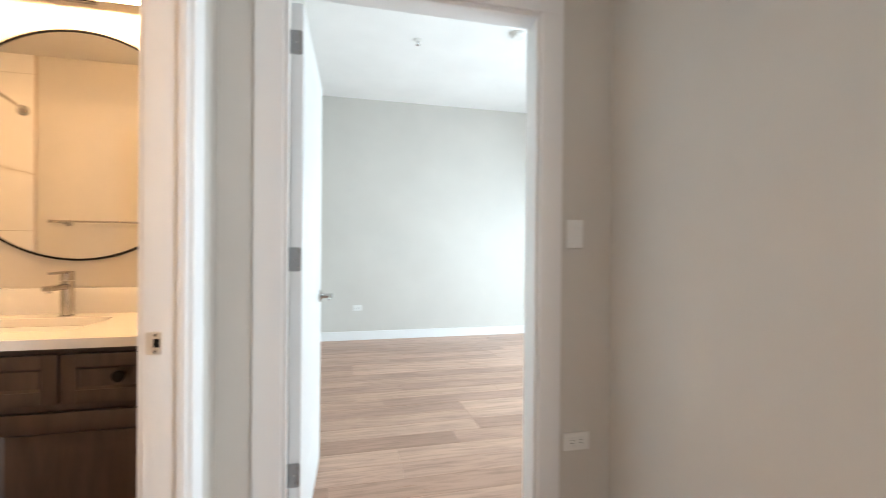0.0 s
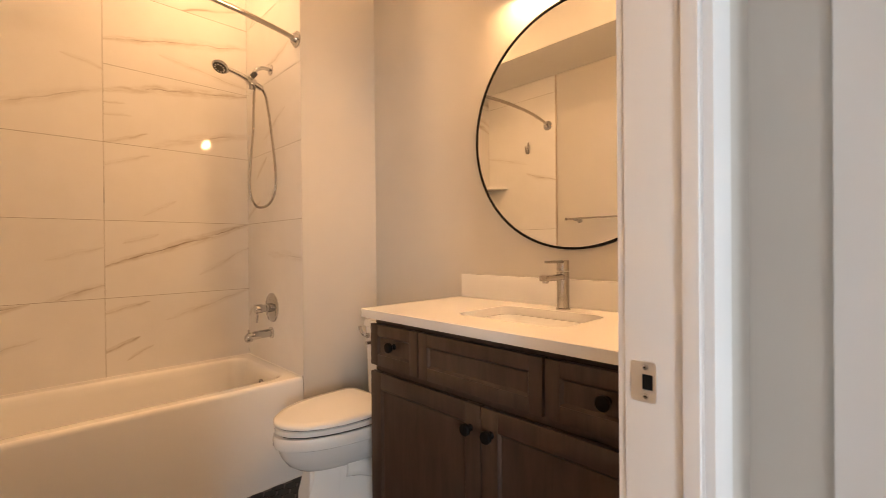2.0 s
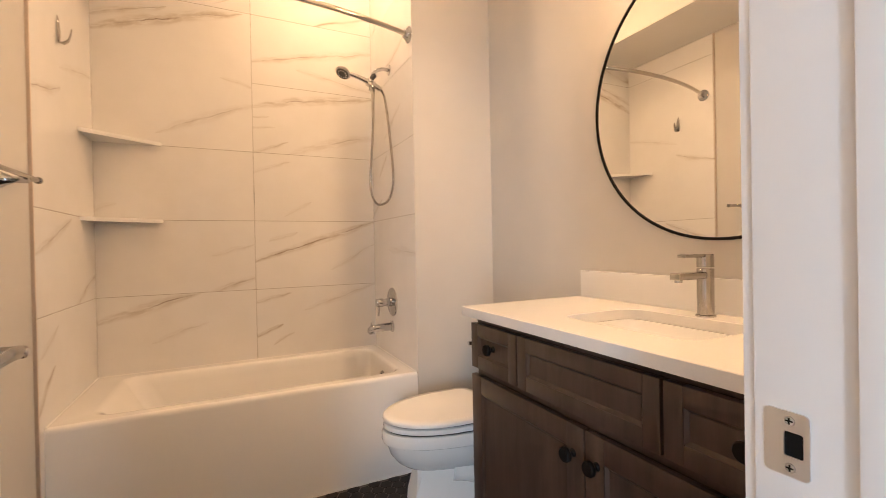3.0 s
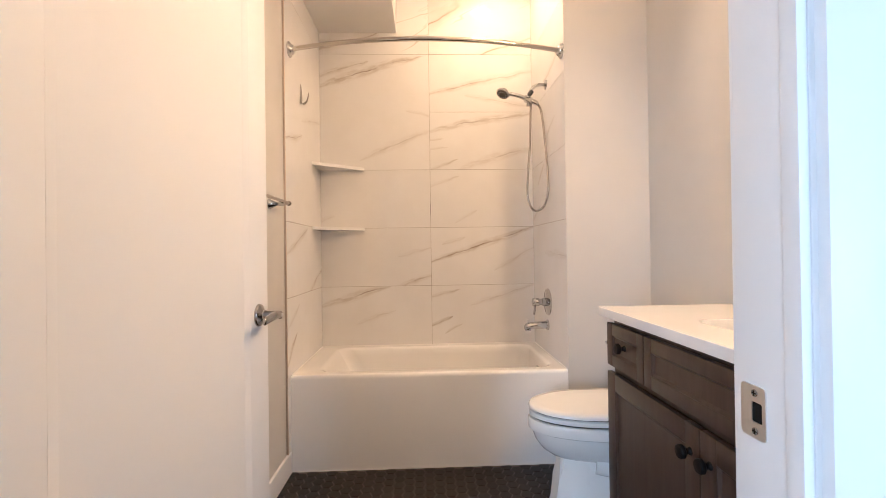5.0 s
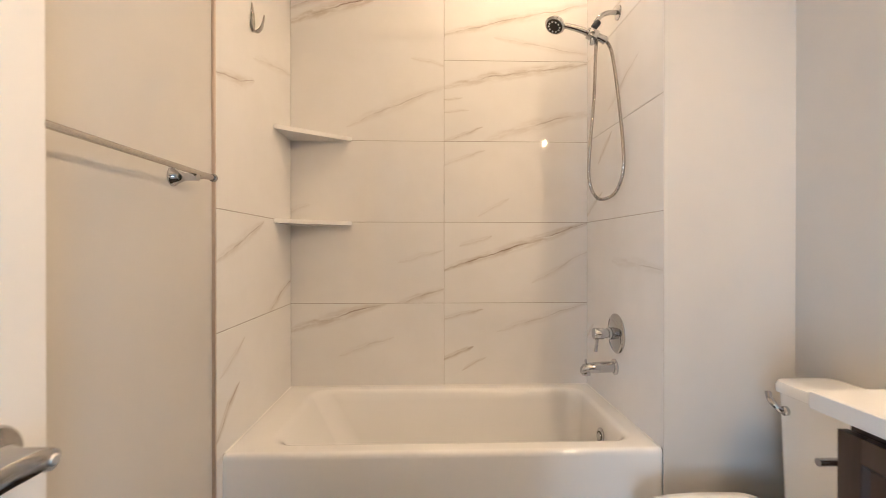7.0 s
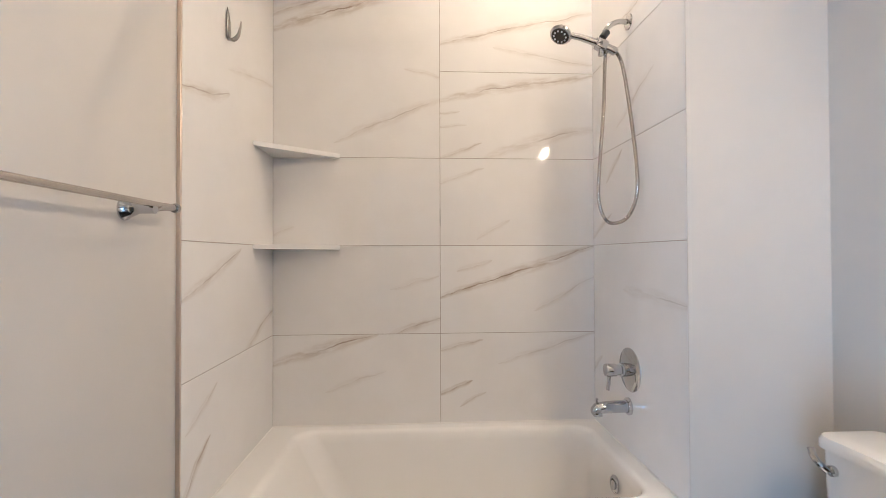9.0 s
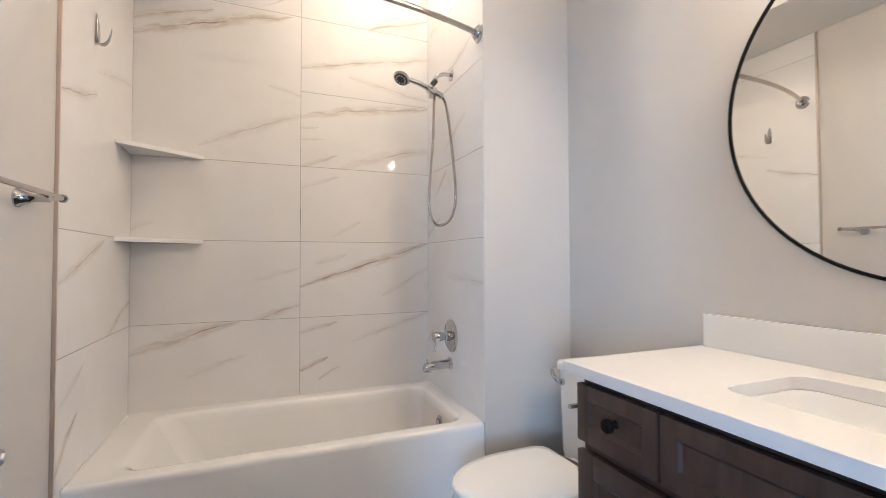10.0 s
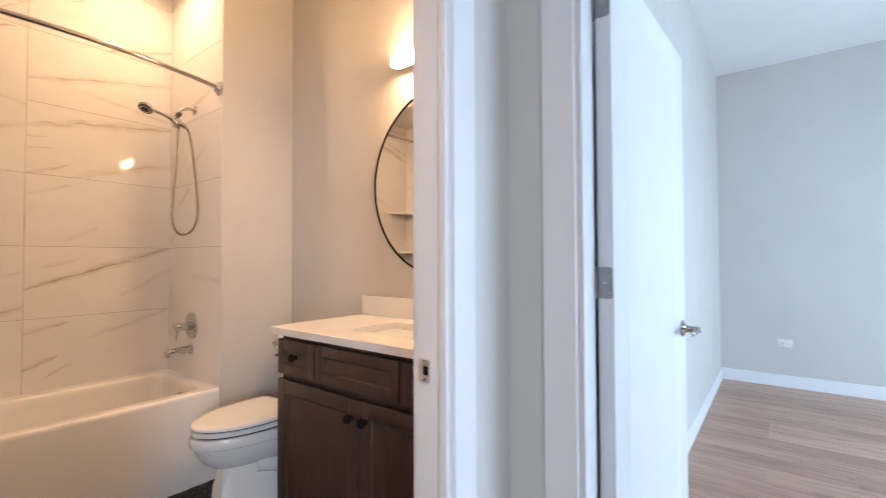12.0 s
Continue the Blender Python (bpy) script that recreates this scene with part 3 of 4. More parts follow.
# ---- shower fittings on the plumbing wall ----
rod = thing("shower_rod", "curved brushed nickel shower rod", "shower rod")
Z_ROD, X_ROD = 2.271, -2.41
arc = [(X_ROD + 0.13 * (1 - ((y - 0.9715) / 0.7485) ** 2), y, Z_ROD) for y in np.linspace(LEFT + 0.012, RIGHT - 0.012, 33)]
part("rod", tube(arc, 0.0125, 20), ROD, rod)
for y, sgn in ((LEFT, 1), (RIGHT, -1)):
    turn = Matrix.Rotation(radians(-90 * sgn), 4, "X")
    part("flange", lathe([(0.042, 0), (0.042, 0.005), (0.036, 0.01), (0.03, 0.012), (0.026, 0.022), (0.018, 0.03), (0.0, 0.03)], 32), CHROME, rod, "stepped round chrome flange", 35, at(X_ROD, y, Z_ROD, turn))

shower = thing("hand_shower", "chrome hand shower with a metal hose", "shower")
XA = -2.736
part("flange", lathe([(0.030, 0), (0.029, 0.004), (0.018, 0.009), (0.0, 0.01)], 28), CHROME, shower, "", 35, at(XA, RIGHT, 2.207, TO_Y))
part("shower_arm", tube([(XA, RIGHT - 0.004, 2.207), (XA, RIGHT - 0.04, 2.207), (XA, RIGHT - 0.075, 2.192), (XA, RIGHT - 0.098, 2.165)], 0.0105, 14, smooth_steps=6), CHROME, shower)
part("swivel_nut", tube([(XA, 1.632, 2.166), (XA, 1.614, 2.142)], 0.0145, 14), RUBBER, shower, "black swivel nut")
HANDLE_TILT = Matrix.Rotation(radians(-25), 4, "X")
holder = part("holder", box(-0.019, 0.019, -0.024, 0.018, -0.020, 0.017, 0.006, 3), CHROME, shower, "chrome holder block", 35, at(XA, 1.612, 2.112, HANDLE_TILT))
part("outlet_nut", tube([(0, 0.004, -0.018), (0, 0.012, -0.040)], 0.0105, 14), CHROME, holder)
part("collar", tube([(0, -0.034, 0.001), (0, -0.025, 0.0)], 0.0175, 18), CHROME, holder)
part("hose_nut", tube([(XA, 1.646, 2.098), (XA, 1.672, 2.086)], 0.0135, 14, radii=(0.0145, 0.0105)), CHROME, shower)
part("handle", tube([(XA, 1.665, 2.088), (XA - 0.002, 1.60, 2.118), (XA - 0.004, 1.54, 2.140), (XA - 0.006, 1.49, 2.152)], 0.0125, 16, radii=(0.0165, 0.0115), smooth_steps=5), CHROME, shower)
head_turn = (Vector((0.28, -0.45, -0.85))).to_track_quat("Z", "Y").to_matrix().to_4x4()
hd = part("shower_head", lathe([(0.0, -0.028), (0.016, -0.026), (0.028, -0.014), (0.041, 0.0), (0.044, 0.008), (0.041, 0.014), (0.036, 0.015), (0.0, 0.015)], 32), CHROME, shower, "", 35, at(XA - 0.006, 1.452, 2.158, head_turn))
part("spray_face", lathe([(0.035, 0.0152), (0.034, 0.0175), (0.0, 0.018)], 28), RUBBER, hd, "dark rubber spray face")
for i in range(10):
    a = 2 * math.pi * i / 10
    part("nozzle", lathe([(0.004, 0.0175), (0.003, 0.0205), (0.0, 0.021)], 8), PLASTIC, hd, "", 35, at(0.024 * math.cos(a), 0.024 * math.sin(a), 0))
hose = spline([Vector(p) for p in ((XA, 1.668, 2.086), (XA + 0.010, 1.688, 2.03), (XA + 0.050, 1.696, 1.85), (XA + 0.092, 1.700, 1.62), (XA + 0.090, 1.698, 1.50), (XA + 0.050, 1.676, 1.425), (XA - 0.004, 1.632, 1.418),
                                     (XA - 0.014, 1.600, 1.50), (XA - 0.010, 1.603, 1.65), (XA - 0.004, 1.617, 1.85), (XA, 1.622, 2.03), (XA, 1.628, 2.10))], 14)
dense = spline(hose, 3)
ring_list, side = [], Vector((1, 0, 0))
for i, p in enumerate(dense):
    along = (dense[min(i + 1, len(dense) - 1)] - dense[max(i - 1, 0)]).normalized()
    side = (side - along * side.dot(along)).normalized()
    up = along.cross(side)
    r = 0.0068 + (0.0009 if i % 2 else -0.0004)
    ring_list.append([p + r * (math.cos(2 * math.pi * j / 8) * side + math.sin(2 * math.pi * j / 8) * up) for j in range(8)])
part("hose", loft(ring_list), NICKEL, shower, "ribbed metal hose", 60)

valve = thing("shower_valve", "round chrome shower valve with a lever", "shower valve", at(-2.75, RIGHT, 0.837, TO_Y))
part("escutcheon", lathe([(0.085, 0), (0.085, 0.003), (0.08, 0.007), (0.045, 0.011), (0.03, 0.013), (0.0, 0.013)], 40), CHROME, valve)
part("stem", lathe([(0.026, 0.012), (0.026, 0.04), (0.021, 0.042), (0.021, 0.058), (0.025, 0.06), (0.025, 0.096), (0.023, 0.1), (0.0, 0.1)], 28), CHROME, valve)
part("lever", tube([(0.0, -0.018, 0.085), (0.0, -0.05, 0.087), (0.0, -0.078, 0.09)], 0.007, 12), CHROME, valve)
spout = thing("tub_spout", "chrome tub spout with a diverter knob", "tub spout", at(-2.762, RIGHT, 0.69, TO_Y))
part("flange", lathe([(0.034, 0), (0.034, 0.006), (0.028, 0.012), (0.0, 0.012)], 28), CHROME, spout)
body = []
for zz, half, drop in ((0.01, 0.024, 0.0), (0.06, 0.0235, 0.001), (0.11, 0.023, 0.004), (0.138, 0.021, 0.008), (0.150, 0.014, 0.014), (0.153, 0.006, 0.018)):
    body.append([(half * math.cos(a), half * math.sin(a) - drop, zz) for a in (2 * math.pi * j / 24 for j in range(24))])
part("spout_body", loft(body), CHROME, spout)
part("outlet", box(-0.016, 0.016, -0.036, -0.018, 0.112, 0.146, 0.006), CHROME, spout)
part("diverter_knob", tube([(0, 0.012, 0.13), (0, 0.034, 0.13)], 0.0045, 10), CHROME, spout)

hook = thing("robe_hook", "brushed nickel leaf-shaped robe hook on marble tile", "hook", at(-2.62, LEFT, 2.10))
leaf_rings = [[(w * math.cos(a), d + 0.6 * d * math.sin(a), z) for a in (2 * math.pi * j / 14 for j in range(14))]
              for w, d, z in ((0.006, 0.004, -0.054), (0.014, 0.006, -0.048), (0.0165, 0.007, -0.02), (0.0135, 0.006, 0.015), (0.007, 0.004, 0.046), (0.0015, 0.002, 0.062))]
part("back_plate", loft(leaf_rings), NICKEL, hook)
strap = spline([Vector(p) for p in ((0, 0.006, -0.050), (0, 0.022, -0.053), (0, 0.037, -0.040), (0, 0.045, -0.016), (0, 0.049, 0.012))], 5)
strap_rings = []
for i, p in enumerate(strap):
    q0, q1 = strap[max(i - 1, 0)], strap[min(i + 1, len(strap) - 1)]
    out = Vector((1, 0, 0)).cross(q1 - q0).normalized()
    f = i / (len(strap) - 1)
    w, d = 0.013 * (1 - 0.75 * f ** 3), 0.0035 * (1 - 0.6 * f ** 2)
    strap_rings.append([p + Vector((w * math.cos(a), 0, 0)) + out * d * math.sin(a) for a in (2 * math.pi * j / 14 for j in range(14))])
part("hook_arm", loft(strap_rings), NICKEL, hook)

for z in (1.757, 1.337):
    bm = bmesh.new()
    corner = [(BACK + 0.001, LEFT + 0.001), (BACK + 0.001, 0.527), (BACK + 0.012, 0.53), (-2.868, LEFT + 0.012), (-2.857, LEFT + 0.001)]
    loft([[(x, y, z - 0.02) for x, y in corner], [(x, y, z) for x, y in corner]], bm=bm)
    bmesh.ops.bevel(bm, geom=bm.edges[:], offset=0.0025, segments=2, affect="EDGES")
    shelf = part("corner_shelf", bm, SHELF)
    tagged(shelf, "white triangular stone shelf in the tiled corner", "shelf", "tub corner shelves")

# ---- towel bar ----
towel = thing("towel_bar", "brushed nickel towel bar on the painted wall", "towel bar")
part("bar", tube([(-2.15, 0.278, 1.412), (-1.53, 0.278, 1.412)], 0.0075, 18), ROD, towel)
for x, sg in ((-2.11, -1), (-1.57, 1)):
    base = part("post", lathe([(0.026, 0), (0.026, 0.004), (0.02, 0.012), (0.0105, 0.035), (0.0105, 0.07), (0.0, 0.071)], 28), CHROME, towel, "flared chrome post", 35, at(x, PAINT_L, 1.40, Matrix.Rotation(radians(-90), 4, "X")))
    part("end_arm", tube([(x, 0.265, 1.402), (x + sg * 0.03, 0.277, 1.409), (x + sg * 0.085, 0.278, 1.412)], 0.010, 14, radii=(0.0125, 0.0085), smooth_steps=4), ROD, towel)
    part("end_cap", lathe([(0.0115, 0), (0.0125, 0.006), (0.0115, 0.012), (0.0, 0.013)], 18), NICKEL, towel, "", 35, at(x + sg * 0.085 - (0.0 if sg > 0 else 0.013), 0.278, 1.412, TO_X))

# ---- toilet ----
TX = -2.01
toilet = thing("toilet", "white two-piece toilet with a closed lid", "toilet", at(TX, VANITY, 0))


def egg(y_front, y_back, half, z, n=40, square=2.3):
    """An oval with its long axis on y; blunt behind, round in front."""
    cy, pts = y_back - half * 0.95, []
    for i in range(n):
        a = 2 * math.pi * i / n
        c, s = math.cos(a), math.sin(a)
        e = 2 / (square if s > 0 else 2.05)
        x = half * math.copysign(abs(c) ** e, c)
        y = cy + (y_back - cy if s > 0 else cy - y_front) * math.copysign(abs(s) ** e, s)
        pts.append((x, y, z))
    return pts


bowl = [egg(-0.60, -0.14, 0.085, 0.208), egg(-0.630, -0.14, 0.103, 0.216), egg(-0.672, -0.14, 0.132, 0.232), egg(-0.715, -0.14, 0.160, 0.262), egg(-0.744, -0.14, 0.178, 0.302), egg(-0.757, -0.14, 0.186, 0.340),
        egg(-0.760, -0.14, 0.188, 0.347), egg(-0.772, -0.14, 0.195, 0.352), egg(-0.776, -0.14, 0.197, 0.360), egg(-0.776, -0.14, 0.197, 0.394), egg(-0.772, -0.145, 0.194, 0.401), egg(-0.76, -0.15, 0.186, 0.403), egg(-0.69, -0.2, 0.13, 0.403)]
part("bowl", loft(bowl), CERAMIC, toilet, "", 40)


def pedestal_ring(front, half, z):
    """A footprint with a narrow flat front and canted sides."""
    return [(-half * 0.42, front, z), (half * 0.42, front, z), (half, front + 0.11, z), (half * 1.05, -0.16, z), (-half * 1.05, -0.16, z), (-half, front + 0.11, z)]


pedestal = loft([pedestal_ring(-0.672, 0.132, 0.0), pedestal_ring(-0.666, 0.126, 0.02), pedestal_ring(-0.652, 0.114, 0.12), pedestal_ring(-0.640, 0.106, 0.19), pedestal_ring(-0.638, 0.104, 0.25)])
bmesh.ops.bevel(pedestal, geom=[e for e in pedestal.edges if abs(e.verts[0].co.z - e.verts[1].co.z) > 0.01], offset=0.012, segments=3, affect="EDGES")
part("pedestal", pedestal, CERAMIC, toilet, "", 35)
part("trapway", tube([(-0.085, -0.50, 0.215), (-0.1, -0.42, 0.20), (-0.105, -0.33, 0.15), (-0.1, -0.26, 0.06)], 0.042, 16, smooth_steps=5), CERAMIC, toilet, "", 50)
part("trapway", tube([(0.085, -0.50, 0.215), (0.1, -0.42, 0.20), (0.105, -0.33, 0.15), (0.1, -0.26, 0.06)], 0.042, 16, smooth_steps=5), CERAMIC, toilet, "", 50)
seat = [egg(-0.762, -0.235, 0.186, 0.410), egg(-0.768, -0.23, 0.191, 0.413), egg(-0.768, -0.23, 0.191, 0.431), egg(-0.763, -0.234, 0.187, 0.434), egg(-0.70, -0.29, 0.13, 0.434)]
part("seat", loft(seat), CERAMIC, toilet, "white plastic seat ring", 50)
lid = [egg(-0.762, -0.284, 0.186, 0.441, 40, 7), egg(-0.77, -0.28, 0.193, 0.444, 40, 7), egg(-0.77, -0.28, 0.193, 0.454, 40, 7), egg(-0.763, -0.284, 0.187, 0.4605, 40, 7), egg(-0.73, -0.31, 0.158, 0.464, 40, 6), egg(-0.62, -0.40, 0.06, 0.466)]
part("lid", loft(lid), CERAMIC, toilet, "white closed seat lid", 50)
# dark strip added to draw the shade lines in the seat gaps
part("gap_shade_strip", loft([egg(-0.756, -0.236, 0.180, 0.4035), egg(-0.756, -0.236, 0.180, 0.442)]), RUBBER, toilet, "dark strip added as the shade between seat and lid", 50)
for sx in (-0.07, 0.07):
    part("seat_hinge", box(sx - 0.022, sx + 0.022, -0.235, -0.205, 0.403, 0.432, 0.006), PLASTIC, toilet)
tank = [round_rect(-0.195, 0.195, -0.185, -0.012, 0.03, 0.40), round_rect(-0.200, 0.200, -0.19, -0.01, 0.032, 0.42), round_rect(-0.212, 0.212, -0.198, -0.008, 0.035, 0.762)]
part("tank", loft(tank), CERAMIC, toilet, "", 50)
cap = [round_rect(-0.214, 0.214, -0.2, -0.006, 0.036, 0.762), round_rect(-0.222, 0.222, -0.208, -0.004, 0.04, 0.766), round_rect(-0.222, 0.222, -0.208, -0.004, 0.04, 0.786), round_rect(-0.216, 0.216, -0.202, -0.008, 0.038, 0.797), round_rect(-0.18, 0.18, -0.17, -0.03, 0.03, 0.80)]
part("tank_lid", loft(cap), CERAMIC, toilet, "", 50)
part("bridge", box(-0.17, 0.17, -0.25, -0.05, 0.33, 0.405, 0.02, 3), CERAMIC, toilet)
trip = part("flush_handle", lathe([(0.014, 0), (0.014, 0.01), (0.009, 0.014), (0.0, 0.015)], 18), CHROME, toilet, "chrome flush lever", 35, at(-0.165, -0.197, 0.715, TO_Y))
part("lever", tube([(0.0, 0.0, 0.016), (-0.012, 0.012, 0.026), (-0.028, 0.028, 0.030), (-0.04, 0.045, 0.026)], 0.009, 10, smooth_steps=4), CHROME, trip)

# ---- vanity ----
VX0, VX1, FACE, CAB_TOP = -1.643, -0.545, 1.647, 0.911
vanity = thing("vanity_cabinet", "grey-brown stained wooden vanity with black knobs", "cabinet")
part("side_panel", box(VX0, VX0 + 0.018, FACE + 0.0125, VANITY - 0.002, 0.10, CAB_TOP, 0.001, 1), WOOD, vanity)
part("side_panel", box(VX1 - 0.018, VX1, FACE + 0.0125, VANITY - 0.002, 0.10, CAB_TOP, 0.001, 1), WOOD, vanity)
part("bottom_panel", box(VX0 + 0.018, VX1 - 0.018, FACE + 0.02, VANITY - 0.002, 0.10, 0.118), WOOD, vanity, "", 0)
part("back_panel", box(VX0 + 0.018, VX1 - 0.018, VANITY - 0.012, VANITY - 0.002, 0.118, CAB_TOP), WOOD, vanity, "", 0)
part("toe_kick", box(VX0 + 0.02, VX1, FACE + 0.09, VANITY - 0.01, 0.0, 0.10), WOOD, vanity, "", 0)
part("face_frame", box(VX0 + 0.018, VX1 - 0.018, FACE + 0.008, FACE + 0.02, 0.118, CAB_TOP), WOOD, vanity, "", 0)
part("filler_strip", box(VX1 + 0.001, BATH_IN - 0.001, FACE + 0.004, FACE + 0.02, 0.0, CAB_TOP), WOOD, vanity, "", 0)


def shaker_front(name, x0, x1, z0, z1, frame_w):
    """A framed front proud of the cabinet with a sunk panel and an inner moulding."""
    root = part(name, box(x0, x0 + frame_w, FACE - 0.019, FACE, z0, z1, 0.0015), WOOD, vanity)
    for nm, b in (("stile", (x1 - frame_w, x1, z0, z1)), ("rail", (x0 + frame_w, x1 - frame_w, z1 - frame_w, z1)), ("rail", (x0 + frame_w, x1 - frame_w, z0, z0 + frame_w))):
        part(nm, box(b[0], b[1], FACE - 0.0187, FACE, b[2], b[3], 0.0012), WOOD, root)
    part("panel", box(x0 + frame_w - 0.003, x1 - frame_w + 0.003, FACE - 0.010, FACE - 0.002, z0 + frame_w - 0.003, z1 - frame_w + 0.003), WOOD, root, "", 0)
    a0, a1, c0, c1, m = x0 + frame_w, x1 - frame_w, z0 + frame_w, z1 - frame_w, 0.008
    lip = [[(a0, FACE - 0.0165, c0), (a1, FACE - 0.0165, c0), (a1, FACE - 0.0165, c1), (a0, FACE - 0.0165, c1)],
           [(a0 + m, FACE - 0.0102, c0 + m), (a1 - m, FACE - 0.0102, c0 + m), (a1 - m, FACE - 0.0102, c1 - m), (a0 + m, FACE - 0.0102, c1 - m)],
           [(a0, FACE - 0.0102, c0), (a1, FACE - 0.0102, c0), (a1, FACE - 0.0102, c1), (a0, FACE - 0.0102, c1)]]
    part("moulding", loft(lip, closed=True), WOOD, root, "", 0)
    return root


def knob(parent, x, z):
    part("knob", lathe([(0.011, 0), (0.010, 0.003), (0.0075, 0.006), (0.0075, 0.013), (0.0145, 0.017), (0.0185, 0.021), (0.0185, 0.029), (0.016, 0.032), (0.0, 0.0335)], 24), KNOB, parent, "round black knob", 35, at(x, FACE - 0.0185, z, TO_Y))


D1, D2, MID = -1.362, -0.868, -1.084
DRAW0, DRAW1, DOOR0, DOOR1 = 0.735, 0.890, 0.112, 0.709
f = shaker_front("drawer_front", VX0 + 0.008, D1 - 0.004, DRAW0, DRAW1, 0.042)
knob(f, -1.492, 0.821)
shaker_front("drawer_front", D1 + 0.004, D2 - 0.004, DRAW0, DRAW1, 0.042)
f = shaker_front("drawer_front", D2 + 0.004, VX1 - 0.008, DRAW0, DRAW1, 0.042)
knob(f, -0.697, 0.821)
f = shaker_front("cabinet_door", VX0 + 0.008, MID - 0.003, DOOR0, DOOR1, 0.060)
knob(f, -1.124, 0.637)
f = shaker_front("cabinet_door", MID + 0.003, VX1 - 0.008, DOOR0, DOOR1, 0.060)
knob(f, -1.044, 0.637)

# ---- countertop, basin, faucet ----
CT0, CT1, CY0, CZ0, CZ1 = -1.678, BATH_IN - 0.001, 1.613, 0.912, 0.944
SX0, SX1, SY0, SY1 = -1.318, -0.895, 1.762, 2.062


def slab_ring(i, z):
    return round_rect(CT0 + i, CT1 - i, CY0 + i, VANITY - 0.001 - i, 0.004, z, 8)


def hole_ring(i, z, r=0.05):
    return round_rect(SX0 + i, SX1 - i, SY0 + i, SY1 - i, r, z, 8)


counter = thing("countertop", "white quartz vanity top with a basin cut-out", "countertop")
part("slab", loft([slab_ring(0, CZ0), slab_ring(0, CZ1 - 0.002), slab_ring(0.002, CZ1), hole_ring(-0.0015, CZ1), hole_ring(0, CZ1 - 0.002), hole_ring(0, CZ0)], closed=True), QUARTZ, counter, "", 20)
part("backsplash", box(-1.662, BATH_IN - 0.002, VANITY - 0.02, VANITY - 0.0005, CZ1 + 0.0005, 1.052, 0.0015), QUARTZ, counter)
sink = thing("sink", "white undermount rectangular basin", "sink")
part("basin", loft([hole_ring(-0.02, CZ0 - 0.001, 0.06), hole_ring(0.004, CZ0 - 0.001, 0.055), hole_ring(0.006, CZ0 - 0.008, 0.055), hole_ring(0.012, 0.865, 0.06), hole_ring(0.03, 0.825, 0.07), hole_ring(0.07, 0.808, 0.07), hole_ring(0.12, 0.803, 0.02)], cap_start=False), CERAMIC, sink, "", 60)
part("drain", lathe([(0.026, 0), (0.026, 0.003), (0.018, 0.004), (0.0, 0.006)], 24), CHROME, sink, "chrome drain", 35, at(-1.106, 1.92, 0.8035))

faucet = thing("faucet", "brushed nickel single-lever basin faucet", "faucet", at(-1.09, 2.108, CZ1))
part("base_plate", lathe([(0.027, 0), (0.027, 0.004), (0.024, 0.006), (0.0, 0.006)], 32), NICKEL, faucet)
part("faucet_body", lathe([(0.0225, 0.004), (0.0225, 0.138), (0.021, 0.14), (0.0, 0.14)], 32), NICKEL, faucet)
part("faucet_spout", box(-0.016, 0.016, -0.135, -0.008, 0.111, 0.131, 0.005, 3), NICKEL, faucet)
part("aerator", lathe([(0.010, 0), (0.010, 0.008), (0.0, 0.008)], 18), CHROME, faucet, "", 35, at(0, -0.118, 0.104))
part("cap", lathe([(0.0225, 0.144), (0.0225, 0.180), (0.021, 0.182), (0.0, 0.182)], 32), NICKEL, faucet)
part("lever", box(-0.0135, 0.0135, -0.105, -0.005, 0.173, 0.1825, 0.003, 2), NICKEL, faucet)

# ---- toilet paper holder on the side of the vanity ----
paper = thing("paper_holder", "small chrome paper holder post on the vanity side", "paper holder", at(VX0 + 0.003, 1.70, 0.80))
part("rosette", lathe([(0.022, 0), (0.022, 0.005), (0.014, 0.01), (0.0, 0.01)], 24), CHROME, paper, "", 35, Matrix.Rotation(radians(-90), 4, "Y"))
part("arm", tube([(-0.006, 0, 0), (-0.045, 0, 0), (-0.055, -0.006, 0), (-0.057, -0.02, 0), (-0.057, -0.05, 0)], 0.0075, 12, smooth_steps=4), CHROME, paper)

# ---- mirror ----
MX, MZ, MR = -1.085, 1.647, 0.482
mirror = thing("mirror", "large round wall mirror with a thin black frame", "mirror", at(MX, VANITY, MZ, TO_Y))
part("glass", loft([circle(MR - 0.005, 0.004, 96), circle(MR - 0.005, 0.0145, 96)]), MIRROR, mirror, "clear silvered glass")
fr = [circle(MR - 0.009, 0.0, 96), circle(MR, 0.0, 96), circle(MR, 0.018, 96), circle(MR - 0.0015, 0.0195, 96), circle(MR - 0.0075, 0.0195, 96), circle(MR - 0.009, 0.018, 96)]
part("frame", loft(fr, closed=True), BLACK, mirror, "thin black metal rim", 30)

# ---- lights ----
bar = thing("vanity_light", "lit frosted bar light above the mirror", "wall light", at(-1.085, VANITY, 2.277))
part("back_plate", box(-0.06, 0.06, -0.022, 0.0, -0.029, 0.029, 0.003), CHROME, bar)
part("arm", box(-0.02, 0.02, -0.042, -0.022, -0.012, 0.012, 0.002), CHROME, bar)
part("housing", box(-0.282, 0.282, -0.050, -0.042, -0.033, 0.033, 0.003), CHROME, bar, "slim chrome channel")
part("diffuser", box(-0.28, 0.28, -0.090, -0.0502, -0.026, 0.026, 0.010, 3), LAMP_GLASS, bar, "glowing frosted diffuser")
for ex in (-0.2815, 0.2815):
    part("end_cap", box(ex - 0.0015, ex + 0.0015, -0.091, -0.0502, -0.028, 0.028, 0.001, 1), CHROME, bar)
